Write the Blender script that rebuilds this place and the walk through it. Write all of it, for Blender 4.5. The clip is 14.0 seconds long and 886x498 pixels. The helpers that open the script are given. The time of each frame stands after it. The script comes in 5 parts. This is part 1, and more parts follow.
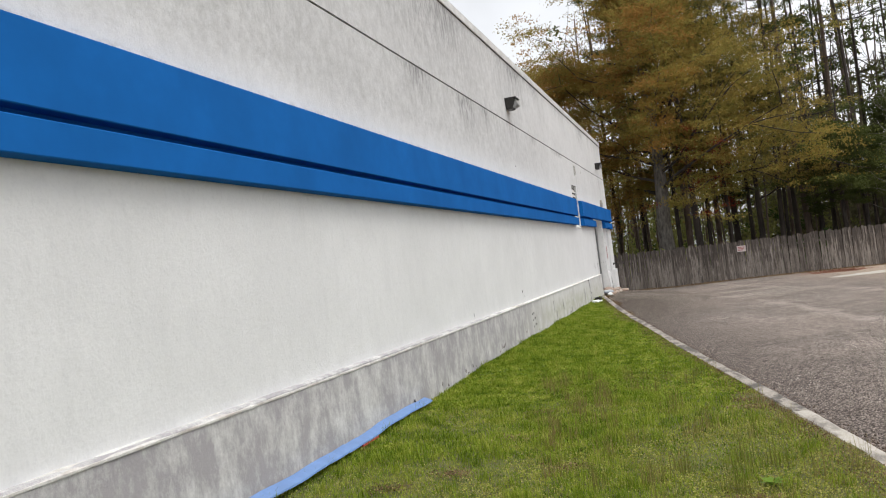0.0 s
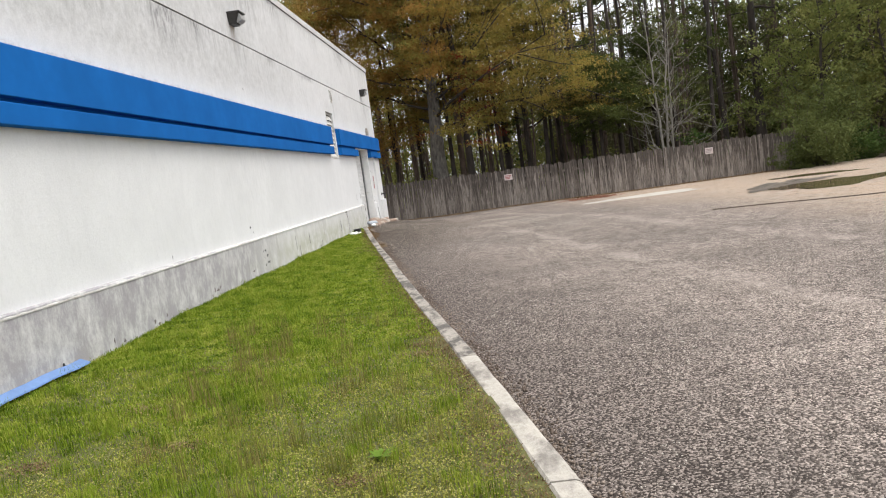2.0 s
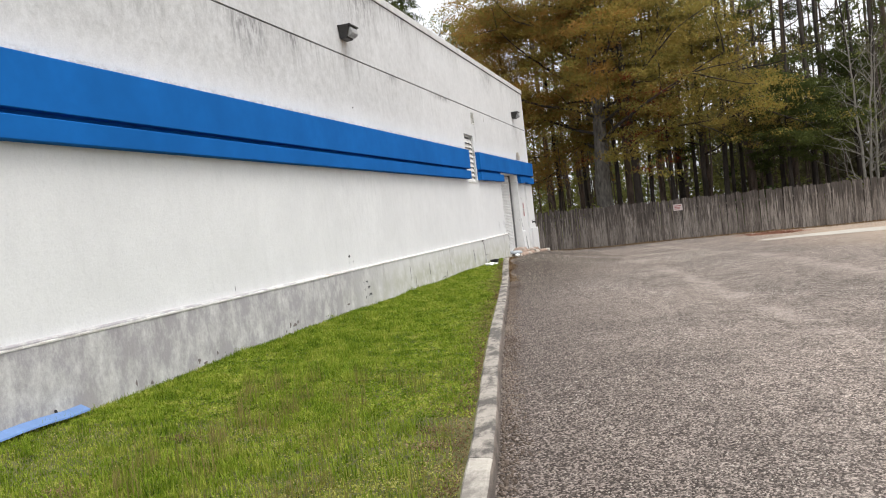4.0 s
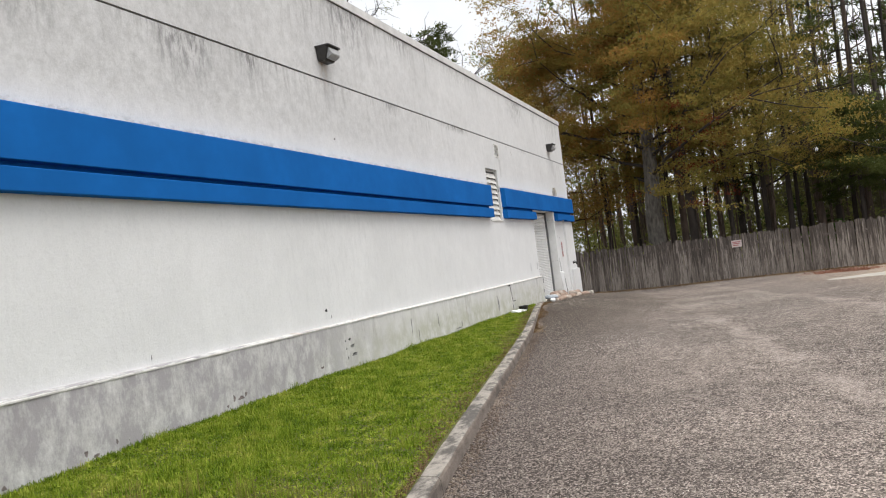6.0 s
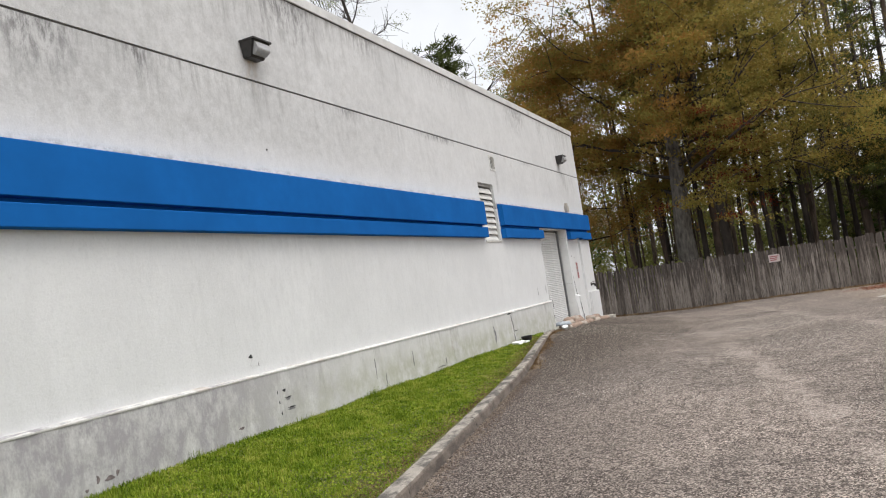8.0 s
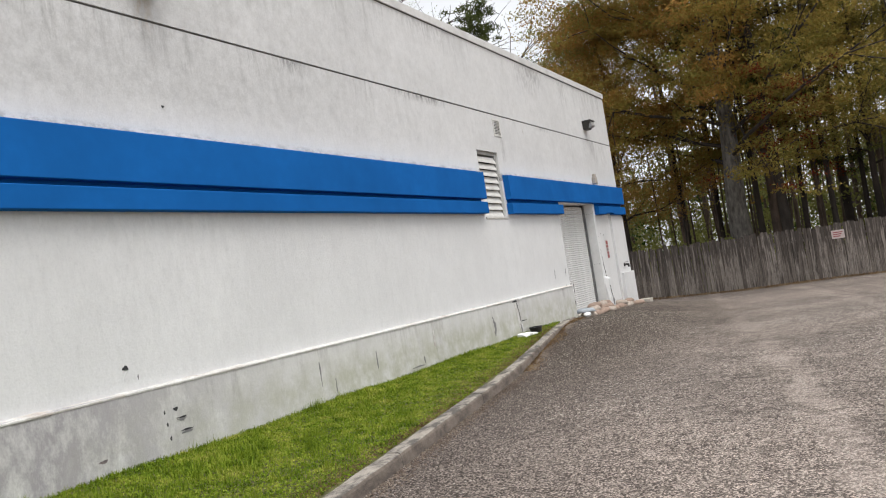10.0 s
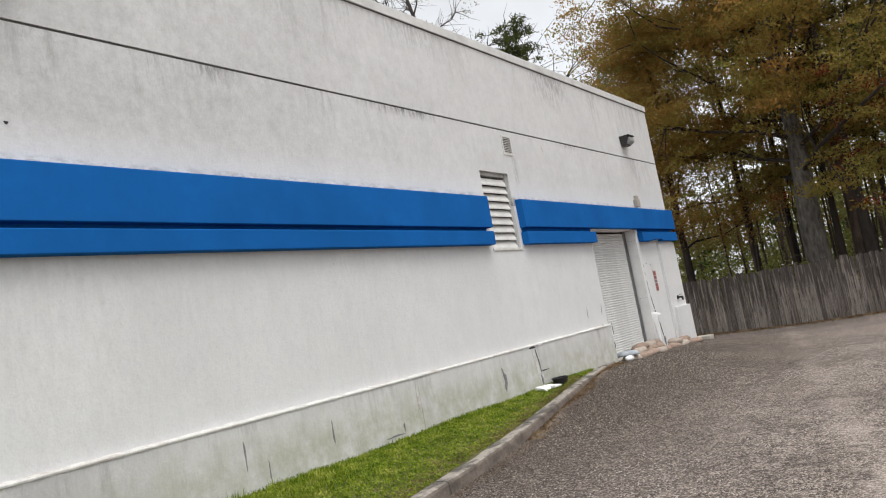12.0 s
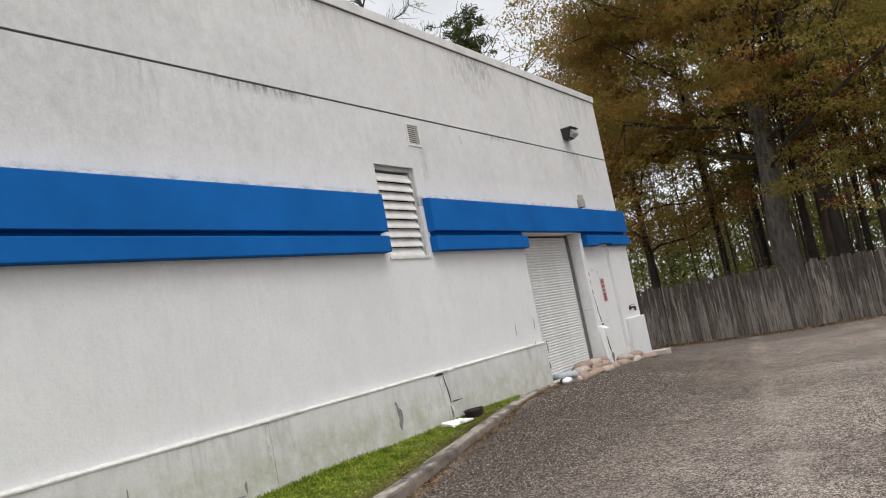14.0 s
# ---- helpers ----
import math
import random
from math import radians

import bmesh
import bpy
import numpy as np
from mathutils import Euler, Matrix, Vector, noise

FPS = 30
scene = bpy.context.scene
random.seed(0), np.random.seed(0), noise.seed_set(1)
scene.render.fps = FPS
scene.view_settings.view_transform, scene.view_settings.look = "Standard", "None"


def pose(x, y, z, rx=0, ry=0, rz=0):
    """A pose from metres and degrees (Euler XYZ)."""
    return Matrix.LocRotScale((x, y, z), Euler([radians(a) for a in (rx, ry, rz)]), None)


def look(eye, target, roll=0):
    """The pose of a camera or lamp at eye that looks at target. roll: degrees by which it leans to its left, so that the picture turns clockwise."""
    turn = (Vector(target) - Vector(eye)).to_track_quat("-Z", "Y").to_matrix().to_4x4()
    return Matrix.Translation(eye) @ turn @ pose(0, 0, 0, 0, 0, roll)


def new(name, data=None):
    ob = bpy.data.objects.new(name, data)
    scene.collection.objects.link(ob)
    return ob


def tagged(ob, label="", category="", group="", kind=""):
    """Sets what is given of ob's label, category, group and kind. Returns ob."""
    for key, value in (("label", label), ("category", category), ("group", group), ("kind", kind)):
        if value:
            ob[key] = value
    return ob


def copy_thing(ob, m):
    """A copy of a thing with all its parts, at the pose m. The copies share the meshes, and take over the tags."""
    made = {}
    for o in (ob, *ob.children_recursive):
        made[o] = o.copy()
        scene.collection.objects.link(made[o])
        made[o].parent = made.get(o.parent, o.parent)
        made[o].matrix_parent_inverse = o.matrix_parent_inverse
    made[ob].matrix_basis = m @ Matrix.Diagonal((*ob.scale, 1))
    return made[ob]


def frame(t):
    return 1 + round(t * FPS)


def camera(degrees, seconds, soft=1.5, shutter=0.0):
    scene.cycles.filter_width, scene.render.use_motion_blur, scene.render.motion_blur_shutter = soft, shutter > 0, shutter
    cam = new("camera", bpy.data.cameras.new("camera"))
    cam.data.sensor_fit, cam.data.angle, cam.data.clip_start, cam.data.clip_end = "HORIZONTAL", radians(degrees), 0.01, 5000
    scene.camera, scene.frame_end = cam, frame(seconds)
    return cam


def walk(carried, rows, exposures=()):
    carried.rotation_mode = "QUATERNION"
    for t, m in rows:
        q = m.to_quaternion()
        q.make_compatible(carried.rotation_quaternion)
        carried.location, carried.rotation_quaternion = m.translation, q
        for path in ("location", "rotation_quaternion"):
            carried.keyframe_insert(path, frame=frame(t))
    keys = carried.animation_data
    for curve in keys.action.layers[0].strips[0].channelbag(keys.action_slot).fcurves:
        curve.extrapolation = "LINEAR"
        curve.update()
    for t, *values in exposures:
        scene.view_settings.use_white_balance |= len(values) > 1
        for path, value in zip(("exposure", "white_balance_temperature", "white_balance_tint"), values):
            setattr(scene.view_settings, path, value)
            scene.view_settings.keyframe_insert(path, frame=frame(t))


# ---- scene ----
cam = camera(59.2, 14.0, soft=1.1)
PATH = [
    (0, (-1.646, -0.228, 1.751), (-2.271, 1.671, 1.811), -7.2),
    (0.5, (-1.422, -0.164, 1.645), (-1.771, 1.802, 1.529), -8.8),
    (1, (-1.173, 0.205, 1.611), (-1.293, 2.188, 1.387), -8.8),
    (1.5, (-0.841, 0.634, 1.578), (-0.926, 2.619, 1.352), -8.5),
    (2, (-0.504, 1.11, 1.632), (-0.657, 3.096, 1.445), -7.9),
    (2.5, (-0.177, 1.658, 1.62), (-0.42, 3.637, 1.46), -7.2),
    (3, (0.106, 2.145, 1.598), (-0.266, 4.105, 1.462), -7.0),
    (3.5, (0.3, 2.615, 1.579), (-0.196, 4.549, 1.475), -6.8),
    (3.7, (0.371, 2.832, 1.536), (-0.169, 4.756, 1.448), -6.6),
    (5.8, (0.835, 5.363, 1.533), (0.106, 7.225, 1.576), -7.0),
    (6, (0.869, 5.6, 1.532), (0.136, 7.461, 1.585), -7.2),
    (6.5, (0.929, 6.243, 1.525), (0.185, 8.098, 1.603), -7.7),
    (7, (1.03, 6.881, 1.534), (0.254, 8.722, 1.637), -8.0),
    (7.5, (1.045, 7.511, 1.524), (0.238, 9.337, 1.646), -8.5),
    (8, (1.124, 8.156, 1.506), (0.308, 9.978, 1.629), -8.7),
    (8.2, (1.168, 8.417, 1.541), (0.344, 10.235, 1.659), -8.8),
    (10.3, (1.373, 11.314, 1.474), (0.386, 13.052, 1.558), -8.7),
    (10.5, (1.389, 11.57, 1.449), (0.383, 13.296, 1.54), -8.7),
    (11, (1.354, 12.268, 1.478), (0.292, 13.958, 1.609), -9.4),
    (11.5, (1.284, 12.928, 1.483), (0.196, 14.597, 1.653), -9.9),
    (12, (1.276, 13.631, 1.463), (0.177, 15.289, 1.667), -10.4),
    (12.5, (1.222, 14.274, 1.454), (0.125, 15.93, 1.68), -10.7),
    (13, (1.235, 14.906, 1.437), (0.162, 16.578, 1.663), -10.8),
    (13.5, (1.239, 15.582, 1.469), (0.174, 17.26, 1.69), -10.8),
    (14, (1.18, 16.225, 1.478), (0.121, 17.909, 1.687), -11.1),
]
EXPOSURES = [(0.0, 0.33), (0.6, 0.48), (1.2, 0.6), (3.5, 0.56), (6.0, 0.38), (10.5, 0.3), (14.0, 0.16)]
walk(cam, [(t, look(eye, target, roll)) for t, eye, target, roll in PATH], EXPOSURES)
SKY, SUN = 0.26, 1.6

# ---- world, sun, light ----
world = bpy.data.worlds.new("overcast_sky")
scene.world = world
world.use_nodes = True
wt = world.node_tree
wt.nodes.clear()
w_out = wt.nodes.new("ShaderNodeOutputWorld")
w_bg = wt.nodes.new("ShaderNodeBackground")
w_sky = wt.nodes.new("ShaderNodeTexSky")
w_sky.sky_type = "NISHITA"
w_sky.sun_disc = False
w_sky.sun_elevation = radians(70)
w_sky.sun_rotation = radians(100)
w_sky.dust_density = 4.0
w_hsv = wt.nodes.new("ShaderNodeHueSaturation")
w_hsv.inputs["Saturation"].default_value = 0.22
w_cloud = wt.nodes.new("ShaderNodeTexNoise")
w_cloud.inputs["Scale"].default_value = 3.5
w_cloud.inputs["Detail"].default_value = 5.0
w_map = wt.nodes.new("ShaderNodeMapRange")
w_map.inputs["From Min"].default_value = 0.3
w_map.inputs["From Max"].default_value = 0.7
w_map.inputs["To Min"].default_value = 0.8
w_map.inputs["To Max"].default_value = 1.15
w_mul = wt.nodes.new("ShaderNodeMix")
w_mul.data_type = "RGBA"
w_mul.blend_type = "MULTIPLY"
w_mul.inputs[0].default_value = 1.0
wt.links.new(w_sky.outputs[0], w_hsv.inputs["Color"])
wt.links.new(w_cloud.outputs["Fac"], w_map.inputs["Value"])
w_veil = wt.nodes.new("ShaderNodeMix")
w_veil.data_type = "RGBA"
w_veil.inputs[0].default_value = 0.65
w_veil.inputs[7].default_value = (3.0, 3.05, 3.15, 1)
wt.links.new(w_hsv.outputs[0], w_veil.inputs[6])
wt.links.new(w_veil.outputs[2], w_mul.inputs[6])
wt.links.new(w_map.outputs[0], w_mul.inputs[7])
wt.links.new(w_mul.outputs[2], w_bg.inputs["Color"])
w_bg.inputs["Strength"].default_value = SKY
wt.links.new(w_bg.outputs[0], w_out.inputs[0])

sun_lamp = bpy.data.lights.new("sun", "SUN")
sun_lamp.energy = SUN
sun_lamp.angle = radians(40)
sun_lamp.color = (1.0, 0.98, 0.95)
sun = new("sun", sun_lamp)
sun.matrix_world = look((14.5, 6, 39), (0, 12, 0))


# ---- material helpers ----
def material(name, rough=0.85, metal=0.0):
    m = bpy.data.materials.new(name)
    m.use_nodes = True
    nt = m.node_tree
    b = nt.nodes["Principled BSDF"]
    b.inputs["Roughness"].default_value = rough
    b.inputs["Metallic"].default_value = metal
    return m, nt, b


def coords(nt, scale=(1, 1, 1), kind="Object"):
    tc = nt.nodes.new("ShaderNodeTexCoord")
    mp = nt.nodes.new("ShaderNodeMapping")
    mp.inputs["Scale"].default_value = scale
    nt.links.new(tc.outputs[kind], mp.inputs["Vector"])
    return mp.outputs[0]


def n_noise(nt, vec, scale, detail=4.0, rough=0.55):
    n = nt.nodes.new("ShaderNodeTexNoise")
    n.inputs["Scale"].default_value = scale
    n.inputs["Detail"].default_value = detail
    n.inputs["Roughness"].default_value = rough
    nt.links.new(vec, n.inputs["Vector"])
    return n.outputs["Fac"]


def n_voronoi(nt, vec, scale, out="Distance"):
    n = nt.nodes.new("ShaderNodeTexVoronoi")
    n.inputs["Scale"].default_value = scale
    nt.links.new(vec, n.inputs["Vector"])
    return n.outputs[out]


def n_range(nt, val, a, b, c=0.0, d=1.0):
    n = nt.nodes.new("ShaderNodeMapRange")
    for k, v in (("From Min", a), ("From Max", b), ("To Min", c), ("To Max", d)):
        n.inputs[k].default_value = v
    nt.links.new(val, n.inputs["Value"])
    return n.outputs[0]


def n_math(nt, op, a, b):
    n = nt.nodes.new("ShaderNodeMath")
    n.operation = op
    for i, v in enumerate((a, b)):
        if isinstance(v, (int, float)):
            n.inputs[i].default_value = v
        else:
            nt.links.new(v, n.inputs[i])
    return n.outputs[0]


def n_mix(nt, fac, a, b, blend="MIX"):
    n = nt.nodes.new("ShaderNodeMix")
    n.data_type = "RGBA"
    n.blend_type = blend
    for i, v in ((0, fac), (6, a), (7, b)):
        if isinstance(v, (int, float)):
            n.inputs[i].default_value = v
        elif isinstance(v, tuple):
            n.inputs[i].default_value = (*v, 1)
        else:
            nt.links.new(v, n.inputs[i])
    return n.outputs[2]


def n_bump(nt, b, height, strength=0.3, dist=0.01):
    n = nt.nodes.new("ShaderNodeBump")
    n.inputs["Strength"].default_value = strength
    n.inputs["Distance"].default_value = dist
    nt.links.new(height, n.inputs["Height"])
    nt.links.new(n.outputs[0], b.inputs["Normal"])


def n_axis(nt, axis):
    tc = nt.nodes.new("ShaderNodeTexCoord")
    s = nt.nodes.new("ShaderNodeSeparateXYZ")
    nt.links.new(tc.outputs["Object"], s.inputs[0])
    return s.outputs["XYZ".index(axis)]


def n_random(nt, island=False):
    if island:
        return nt.nodes.new("ShaderNodeNewGeometry").outputs["Random Per Island"]
    return nt.nodes.new("ShaderNodeObjectInfo").outputs["Random"]


def paint(nt, b, colour):
    nt.links.new(colour, b.inputs["Base Color"])


def simple(name, col, rough=0.8, metal=0.0, var=0.25, scale=12.0, bump=0.15, rand=0.0, stretch=(1, 1, 1)):
    """One colour broken up at two scales, with fine relief."""
    m, nt, b = material(name, rough, metal)
    v = coords(nt, stretch)
    f1, f2 = n_noise(nt, v, scale, 5), n_noise(nt, v, scale * 7, 3)
    dark = tuple(c * (1 - var) for c in col)
    lite = tuple(min(1, c * (1 + var * 0.6)) for c in col)
    c = n_mix(nt, n_range(nt, f1, 0.3, 0.7), dark, lite)
    c = n_mix(nt, n_range(nt, f2, 0.35, 0.75, 0, 0.35), c, dark)
    if rand:
        c = n_mix(nt, n_range(nt, n_random(nt), 0, 1, 0, rand), c, tuple(x * 0.55 for x in col))
    paint(nt, b, c)
    if bump:
        n_bump(nt, b, f2, bump, 0.004)
    return m


def stucco(name, col, dirt, streak_zs, streak=0.5, low=None, patchy=0.0, line=None, grime=None, until=None, stains=()):
    """Rough-cast stucco: grain, blotches and run-down dirt streaks that start at the given heights."""
    m, nt, b = material(name, 0.92)
    v = coords(nt)
    grain = n_noise(nt, v, 38.0, 6, 0.7)
    coarse = n_noise(nt, v, 15.0, 5, 0.65)
    big = n_noise(nt, v, 0.55, 5, 0.6)
    mid = n_noise(nt, v, 3.2, 5, 0.65)
    c = n_mix(nt, n_range(nt, big, 0.35, 0.7), tuple(x * 0.9 for x in col), col)
    c = n_mix(nt, n_range(nt, mid, 0.42, 0.7, 0, 0.35), c, tuple(x * 0.84 for x in col))
    c = n_mix(nt, n_range(nt, grain, 0.5, 0.72, 0, 0.26), c, tuple(x * 0.66 for x in col))
    c = n_mix(nt, n_range(nt, coarse, 0.52, 0.7, 0, 0.25), c, tuple(x * 0.72 for x in col))
    runs = n_noise(nt, coords(nt, (1, 5.0, 0.9)), 1.6, 7, 0.72)
    fine = n_noise(nt, coords(nt, (1, 22.0, 1.1)), 1.5, 4, 0.7)
    where = n_noise(nt, coords(nt, (1, 0.6, 0.12)), 1.0, 3, 0.5)
    z = n_axis(nt, "Z")
    for top, length, amount in streak_zs:
        fade = n_range(nt, z, top - length, top)
        below = n_math(nt, "LESS_THAN", z, top)
        s = n_math(nt, "MULTIPLY", n_math(nt, "MULTIPLY", fade, below), n_range(nt, runs, 0.48, 0.68))
        s = n_math(nt, "MULTIPLY", s, n_range(nt, where, 0.5, 0.64))
        s = n_math(nt, "ADD", s, n_math(nt, "MULTIPLY", n_math(nt, "MULTIPLY", s, n_range(nt, fine, 0.45, 0.65)), 0.4))
        c = n_mix(nt, n_math(nt, "MULTIPLY", s, amount), c, dirt)
    c = n_mix(nt, n_math(nt, "MULTIPLY", n_range(nt, runs, 0.5, 0.8), streak * 0.4), c, dirt)
    if line:
        l0, h, amount = line
        g = n_math(nt, "MULTIPLY", n_range(nt, z, l0 + h, l0), n_math(nt, "GREATER_THAN", z, l0 - 0.1))
        c = n_mix(nt, n_math(nt, "MULTIPLY", n_math(nt, "MULTIPLY", g, n_range(nt, n_noise(nt, coords(nt, (1, 1.0, 2.5)), 5.5, 9, 0.8), 0.46, 0.58)), amount), c, dirt)
    if grime:
        cloudy = n_noise(nt, v, 5.0, 12, 0.86)
        up = n_math(nt, "MULTIPLY", n_range(nt, z, grime[0], grime[0] + 0.5), n_range(nt, n_math(nt, "ADD", n_axis(nt, "Y"), n_math(nt, "MULTIPLY", big, 8.0)), 18.0, 28.0, 1.0, 0.42))
        c = n_mix(nt, n_math(nt, "MULTIPLY", up, 0.19), c, dirt)
        c = n_mix(nt, n_math(nt, "MULTIPLY", n_math(nt, "MULTIPLY", n_range(nt, cloudy, 0.42, 0.64), up), grime[1]), c, dirt)
    if stains:
        y = n_axis(nt, "Y")
        drip = n_noise(nt, coords(nt, (1, 5.0, 1.5)), 2.2, 10, 0.8)
        blotch = n_range(nt, drip, 0.45, 0.57)
        for y0, half, top, length, amount, tint in stains:
            e = n_math(nt, "DIVIDE", n_math(nt, "ABSOLUTE", n_math(nt, "SUBTRACT", y, y0), 0.0), half)
            g = n_math(nt, "MULTIPLY", n_range(nt, e, 1.0, 0.25), n_math(nt, "LESS_THAN", z, top))
            g = n_math(nt, "MULTIPLY", g, n_range(nt, n_math(nt, "ADD", z, n_math(nt, "MULTIPLY", runs, length * 0.6)), top - length * 0.8, top + length * 0.2))
            c = n_mix(nt, n_math(nt, "MULTIPLY", n_math(nt, "MULTIPLY", g, blotch), amount), c, tint)
    if patchy:
        grey = n_noise(nt, coords(nt, (1, 1.3, 0.75)), 2.1, 12, 0.8)
        amount = n_math(nt, "MULTIPLY", n_range(nt, grey, 0.35, 0.55), patchy)
        if until:
            amount = n_math(nt, "MULTIPLY", amount, n_range(nt, n_math(nt, "ADD", n_axis(nt, "Y"), n_math(nt, "MULTIPLY", grey, 6.0)), until + 4.5, until + 1.5, 0.2, 1.0))
        c = n_mix(nt, amount, c, dirt)
    if low:
        top, amount, tint = low
        g = n_math(nt, "MULTIPLY", n_range(nt, n_math(nt, "ADD", z, n_math(nt, "MULTIPLY", runs, -0.5)), top, top - 0.45), amount)
        g = n_math(nt, "MULTIPLY", g, n_range(nt, n_axis(nt, "Y"), 15.0, 20.0, 0.12, 1.0))
        c = n_mix(nt, n_math(nt, "MULTIPLY", g, n_range(nt, mid, 0.35, 0.6)), c, tint)
    paint(nt, b, c)
    n_bump(nt, b, n_math(nt, "ADD", grain, n_math(nt, "MULTIPLY", coarse, 1.1)), 0.42, 0.01)
    return m


def leaf_material(name, cols, rough=0.6, trans=0.25, patch_scale=0.35, own=0.5):
    """Leaves or grass blades: each island takes its own tone between the colours."""
    m, nt, b = material(name, rough)
    r = n_random(nt, island=True)
    patch = n_noise(nt, coords(nt), patch_scale, 5, 0.65)
    f = n_math(nt, "ADD", n_math(nt, "MULTIPLY", r, own), n_range(nt, patch, 0.32, 0.68, 0.1 - own * 0.5, 0.9 - own * 0.5))
    ramp = nt.nodes.new("ShaderNodeValToRGB")
    els = ramp.color_ramp.elements
    while len(els) < len(cols):
        els.new(0.5)
    for i, c in enumerate(cols):
        els[i].position = i / (len(cols) - 1)
        els[i].color = (*c, 1)
    nt.links.new(f, ramp.inputs[0])
    paint(nt, b, ramp.outputs[0])
    b.inputs["Specular IOR Level"].default_value = 0.06
    if trans:
        t = nt.nodes.new("ShaderNodeBsdfTranslucent")
        nt.links.new(ramp.outputs[0], t.inputs["Color"])
        mx = nt.nodes.new("ShaderNodeMixShader")
        mx.inputs[0].default_value = trans
        nt.links.new(b.outputs[0], mx.inputs[1])
        nt.links.new(t.outputs[0], mx.inputs[2])
        nt.links.new(mx.outputs[0], nt.nodes["Material Output"].inputs["Surface"])
    return m


# ---- materials ----
SOOT, RUST = (0.12, 0.115, 0.115), (0.42, 0.31, 0.19)
WALL_STAINS = [(13.6, 0.75, 4.93, 0.75, 0.85, SOOT), (14.95, 0.3, 4.93, 0.5, 0.85, SOOT), (11.0, 0.9, 4.93, 0.6, 0.75, SOOT), (19.6, 0.5, 4.93, 0.22, 0.7, SOOT), (23.3, 1.3, 4.93, 0.14, 0.85, SOOT), (29.3, 0.6, 4.93, 0.12, 0.7, SOOT),
               (18.2, 1.1, 6.44, 0.95, 0.8, SOOT), (20.5, 0.8, 6.44, 0.5, 0.75, SOOT), (12.0, 3.5, 6.44, 1.3, 0.6, SOOT), (28.9, 1.1, 6.44, 0.75, 0.7, SOOT), (24.0, 1.6, 6.44, 0.5, 0.4, SOOT),
               # the last two rows darken the wall broadly and faintly below the band
               (26.62, 0.1, 4.45, 0.95, 0.5, SOOT), (17.1, 0.17, 5.22, 0.45, 0.7, RUST), (17.0, 3.6, 2.74, 2.8, 0.07, SOOT), (21.8, 2.5, 2.74, 2.4, 0.05, SOOT)]
M_WALL = stucco("white_stucco", (0.738, 0.738, 0.736), (0.17, 0.165, 0.16), [(6.45, 1.1, 0.8), (4.93, 0.8, 0.6)], 0.2, line=(3.57, 0.12, 0.85), grime=(3.6, 0.42), stains=WALL_STAINS)
M_PLINTH = stucco("weathered_plinth", (0.69, 0.685, 0.665), (0.23, 0.21, 0.23), [(0.9, 0.7, 0.45)], 0.3, low=(0.62, 0.6, (0.34, 0.34, 0.225)), patchy=0.74, until=17.2)
M_BLUE = simple("blue_band_paint", (0.008, 0.114, 0.385), 0.9, var=0.16, scale=1.2, bump=0.35)
M_BLUE.node_tree.nodes["Principled BSDF"].inputs["Specular IOR Level"].default_value = 0.1
M_BLUE_BOARD = simple("faded_blue_board", (0.13, 0.225, 0.44), 0.6, var=0.15, scale=6)
M_RED = simple("red_edge", (0.5, 0.06, 0.05), 0.6)
M_DARK = simple("dark_gap", (0.03, 0.03, 0.032), 0.9)
# dark tone that paints shade into narrow gaps of the wall
M_GAP_SHADE = simple("gap_shade", (0.1, 0.095, 0.09), 0.9, var=0.4, scale=5)
M_COPING = simple("coping_metal", (0.64, 0.635, 0.62), 0.55, var=0.18, scale=3, bump=0.05)
M_DOOR = simple("shutter_paint", (0.72, 0.72, 0.71), 0.5, var=0.12, scale=4, bump=0.05)
M_GUIDE = simple("guide_steel", (0.2, 0.2, 0.2), 0.5, 0.6)
M_LOUVER = simple("louver_paint", (0.66, 0.65, 0.62), 0.5, var=0.2, scale=5)
M_LOUVER_FRAME = simple("louver_frame_paint", (0.4, 0.4, 0.385), 0.55, var=0.25, scale=5)
M_BRONZE = simple("bronze_housing", (0.045, 0.042, 0.04), 0.45, 0.3)
M_LENS = simple("lamp_lens", (0.36, 0.36, 0.36), 0.3, var=0.2, scale=25)
M_SENSOR = simple("sensor_plastic", (0.4, 0.36, 0.31), 0.55)
M_SIGN = simple("sign_pink", (0.55, 0.47, 0.45), 0.5, var=0.1)
M_SIGN_RED = simple("sign_red", (0.34, 0.1, 0.1), 0.5, var=0.15)
M_SIGN_GREY = simple("sign_grey", (0.25, 0.2, 0.2), 0.5)
M_BAG = simple("sandbag_cloth", (0.36, 0.262, 0.205), 0.95, var=0.3, scale=9, rand=0.5)
M_BAG_PALE = simple("sandbag_pale", (0.46, 0.39, 0.33), 0.95, var=0.3, scale=9, rand=0.4)
M_BAG_GREY = simple("sandbag_grey", (0.36, 0.39, 0.42), 0.9, var=0.25, scale=9)
M_PLASTIC = simple("black_plastic", (0.015, 0.015, 0.016), 0.4)
M_FOAM = simple("white_foam", (0.8, 0.8, 0.79), 0.8, var=0.08)
M_WORN = simple("worn_line_paint", (0.56, 0.54, 0.52), 0.8, var=0.45, scale=30)
M_EXPOSED = simple("exposed_mortar", (0.22, 0.215, 0.215), 0.95, var=0.4, scale=14)
M_STAIN = simple("bare_render", (0.2, 0.165, 0.16), 0.95, var=0.5, scale=20)
M_ROOF = simple("roof_membrane", (0.5, 0.5, 0.48), 0.9, scale=2)
M_BARK = simple("grey_bark", (0.15, 0.137, 0.12), 0.95, var=0.65, scale=9, bump=1.0, stretch=(1, 1, 0.3))
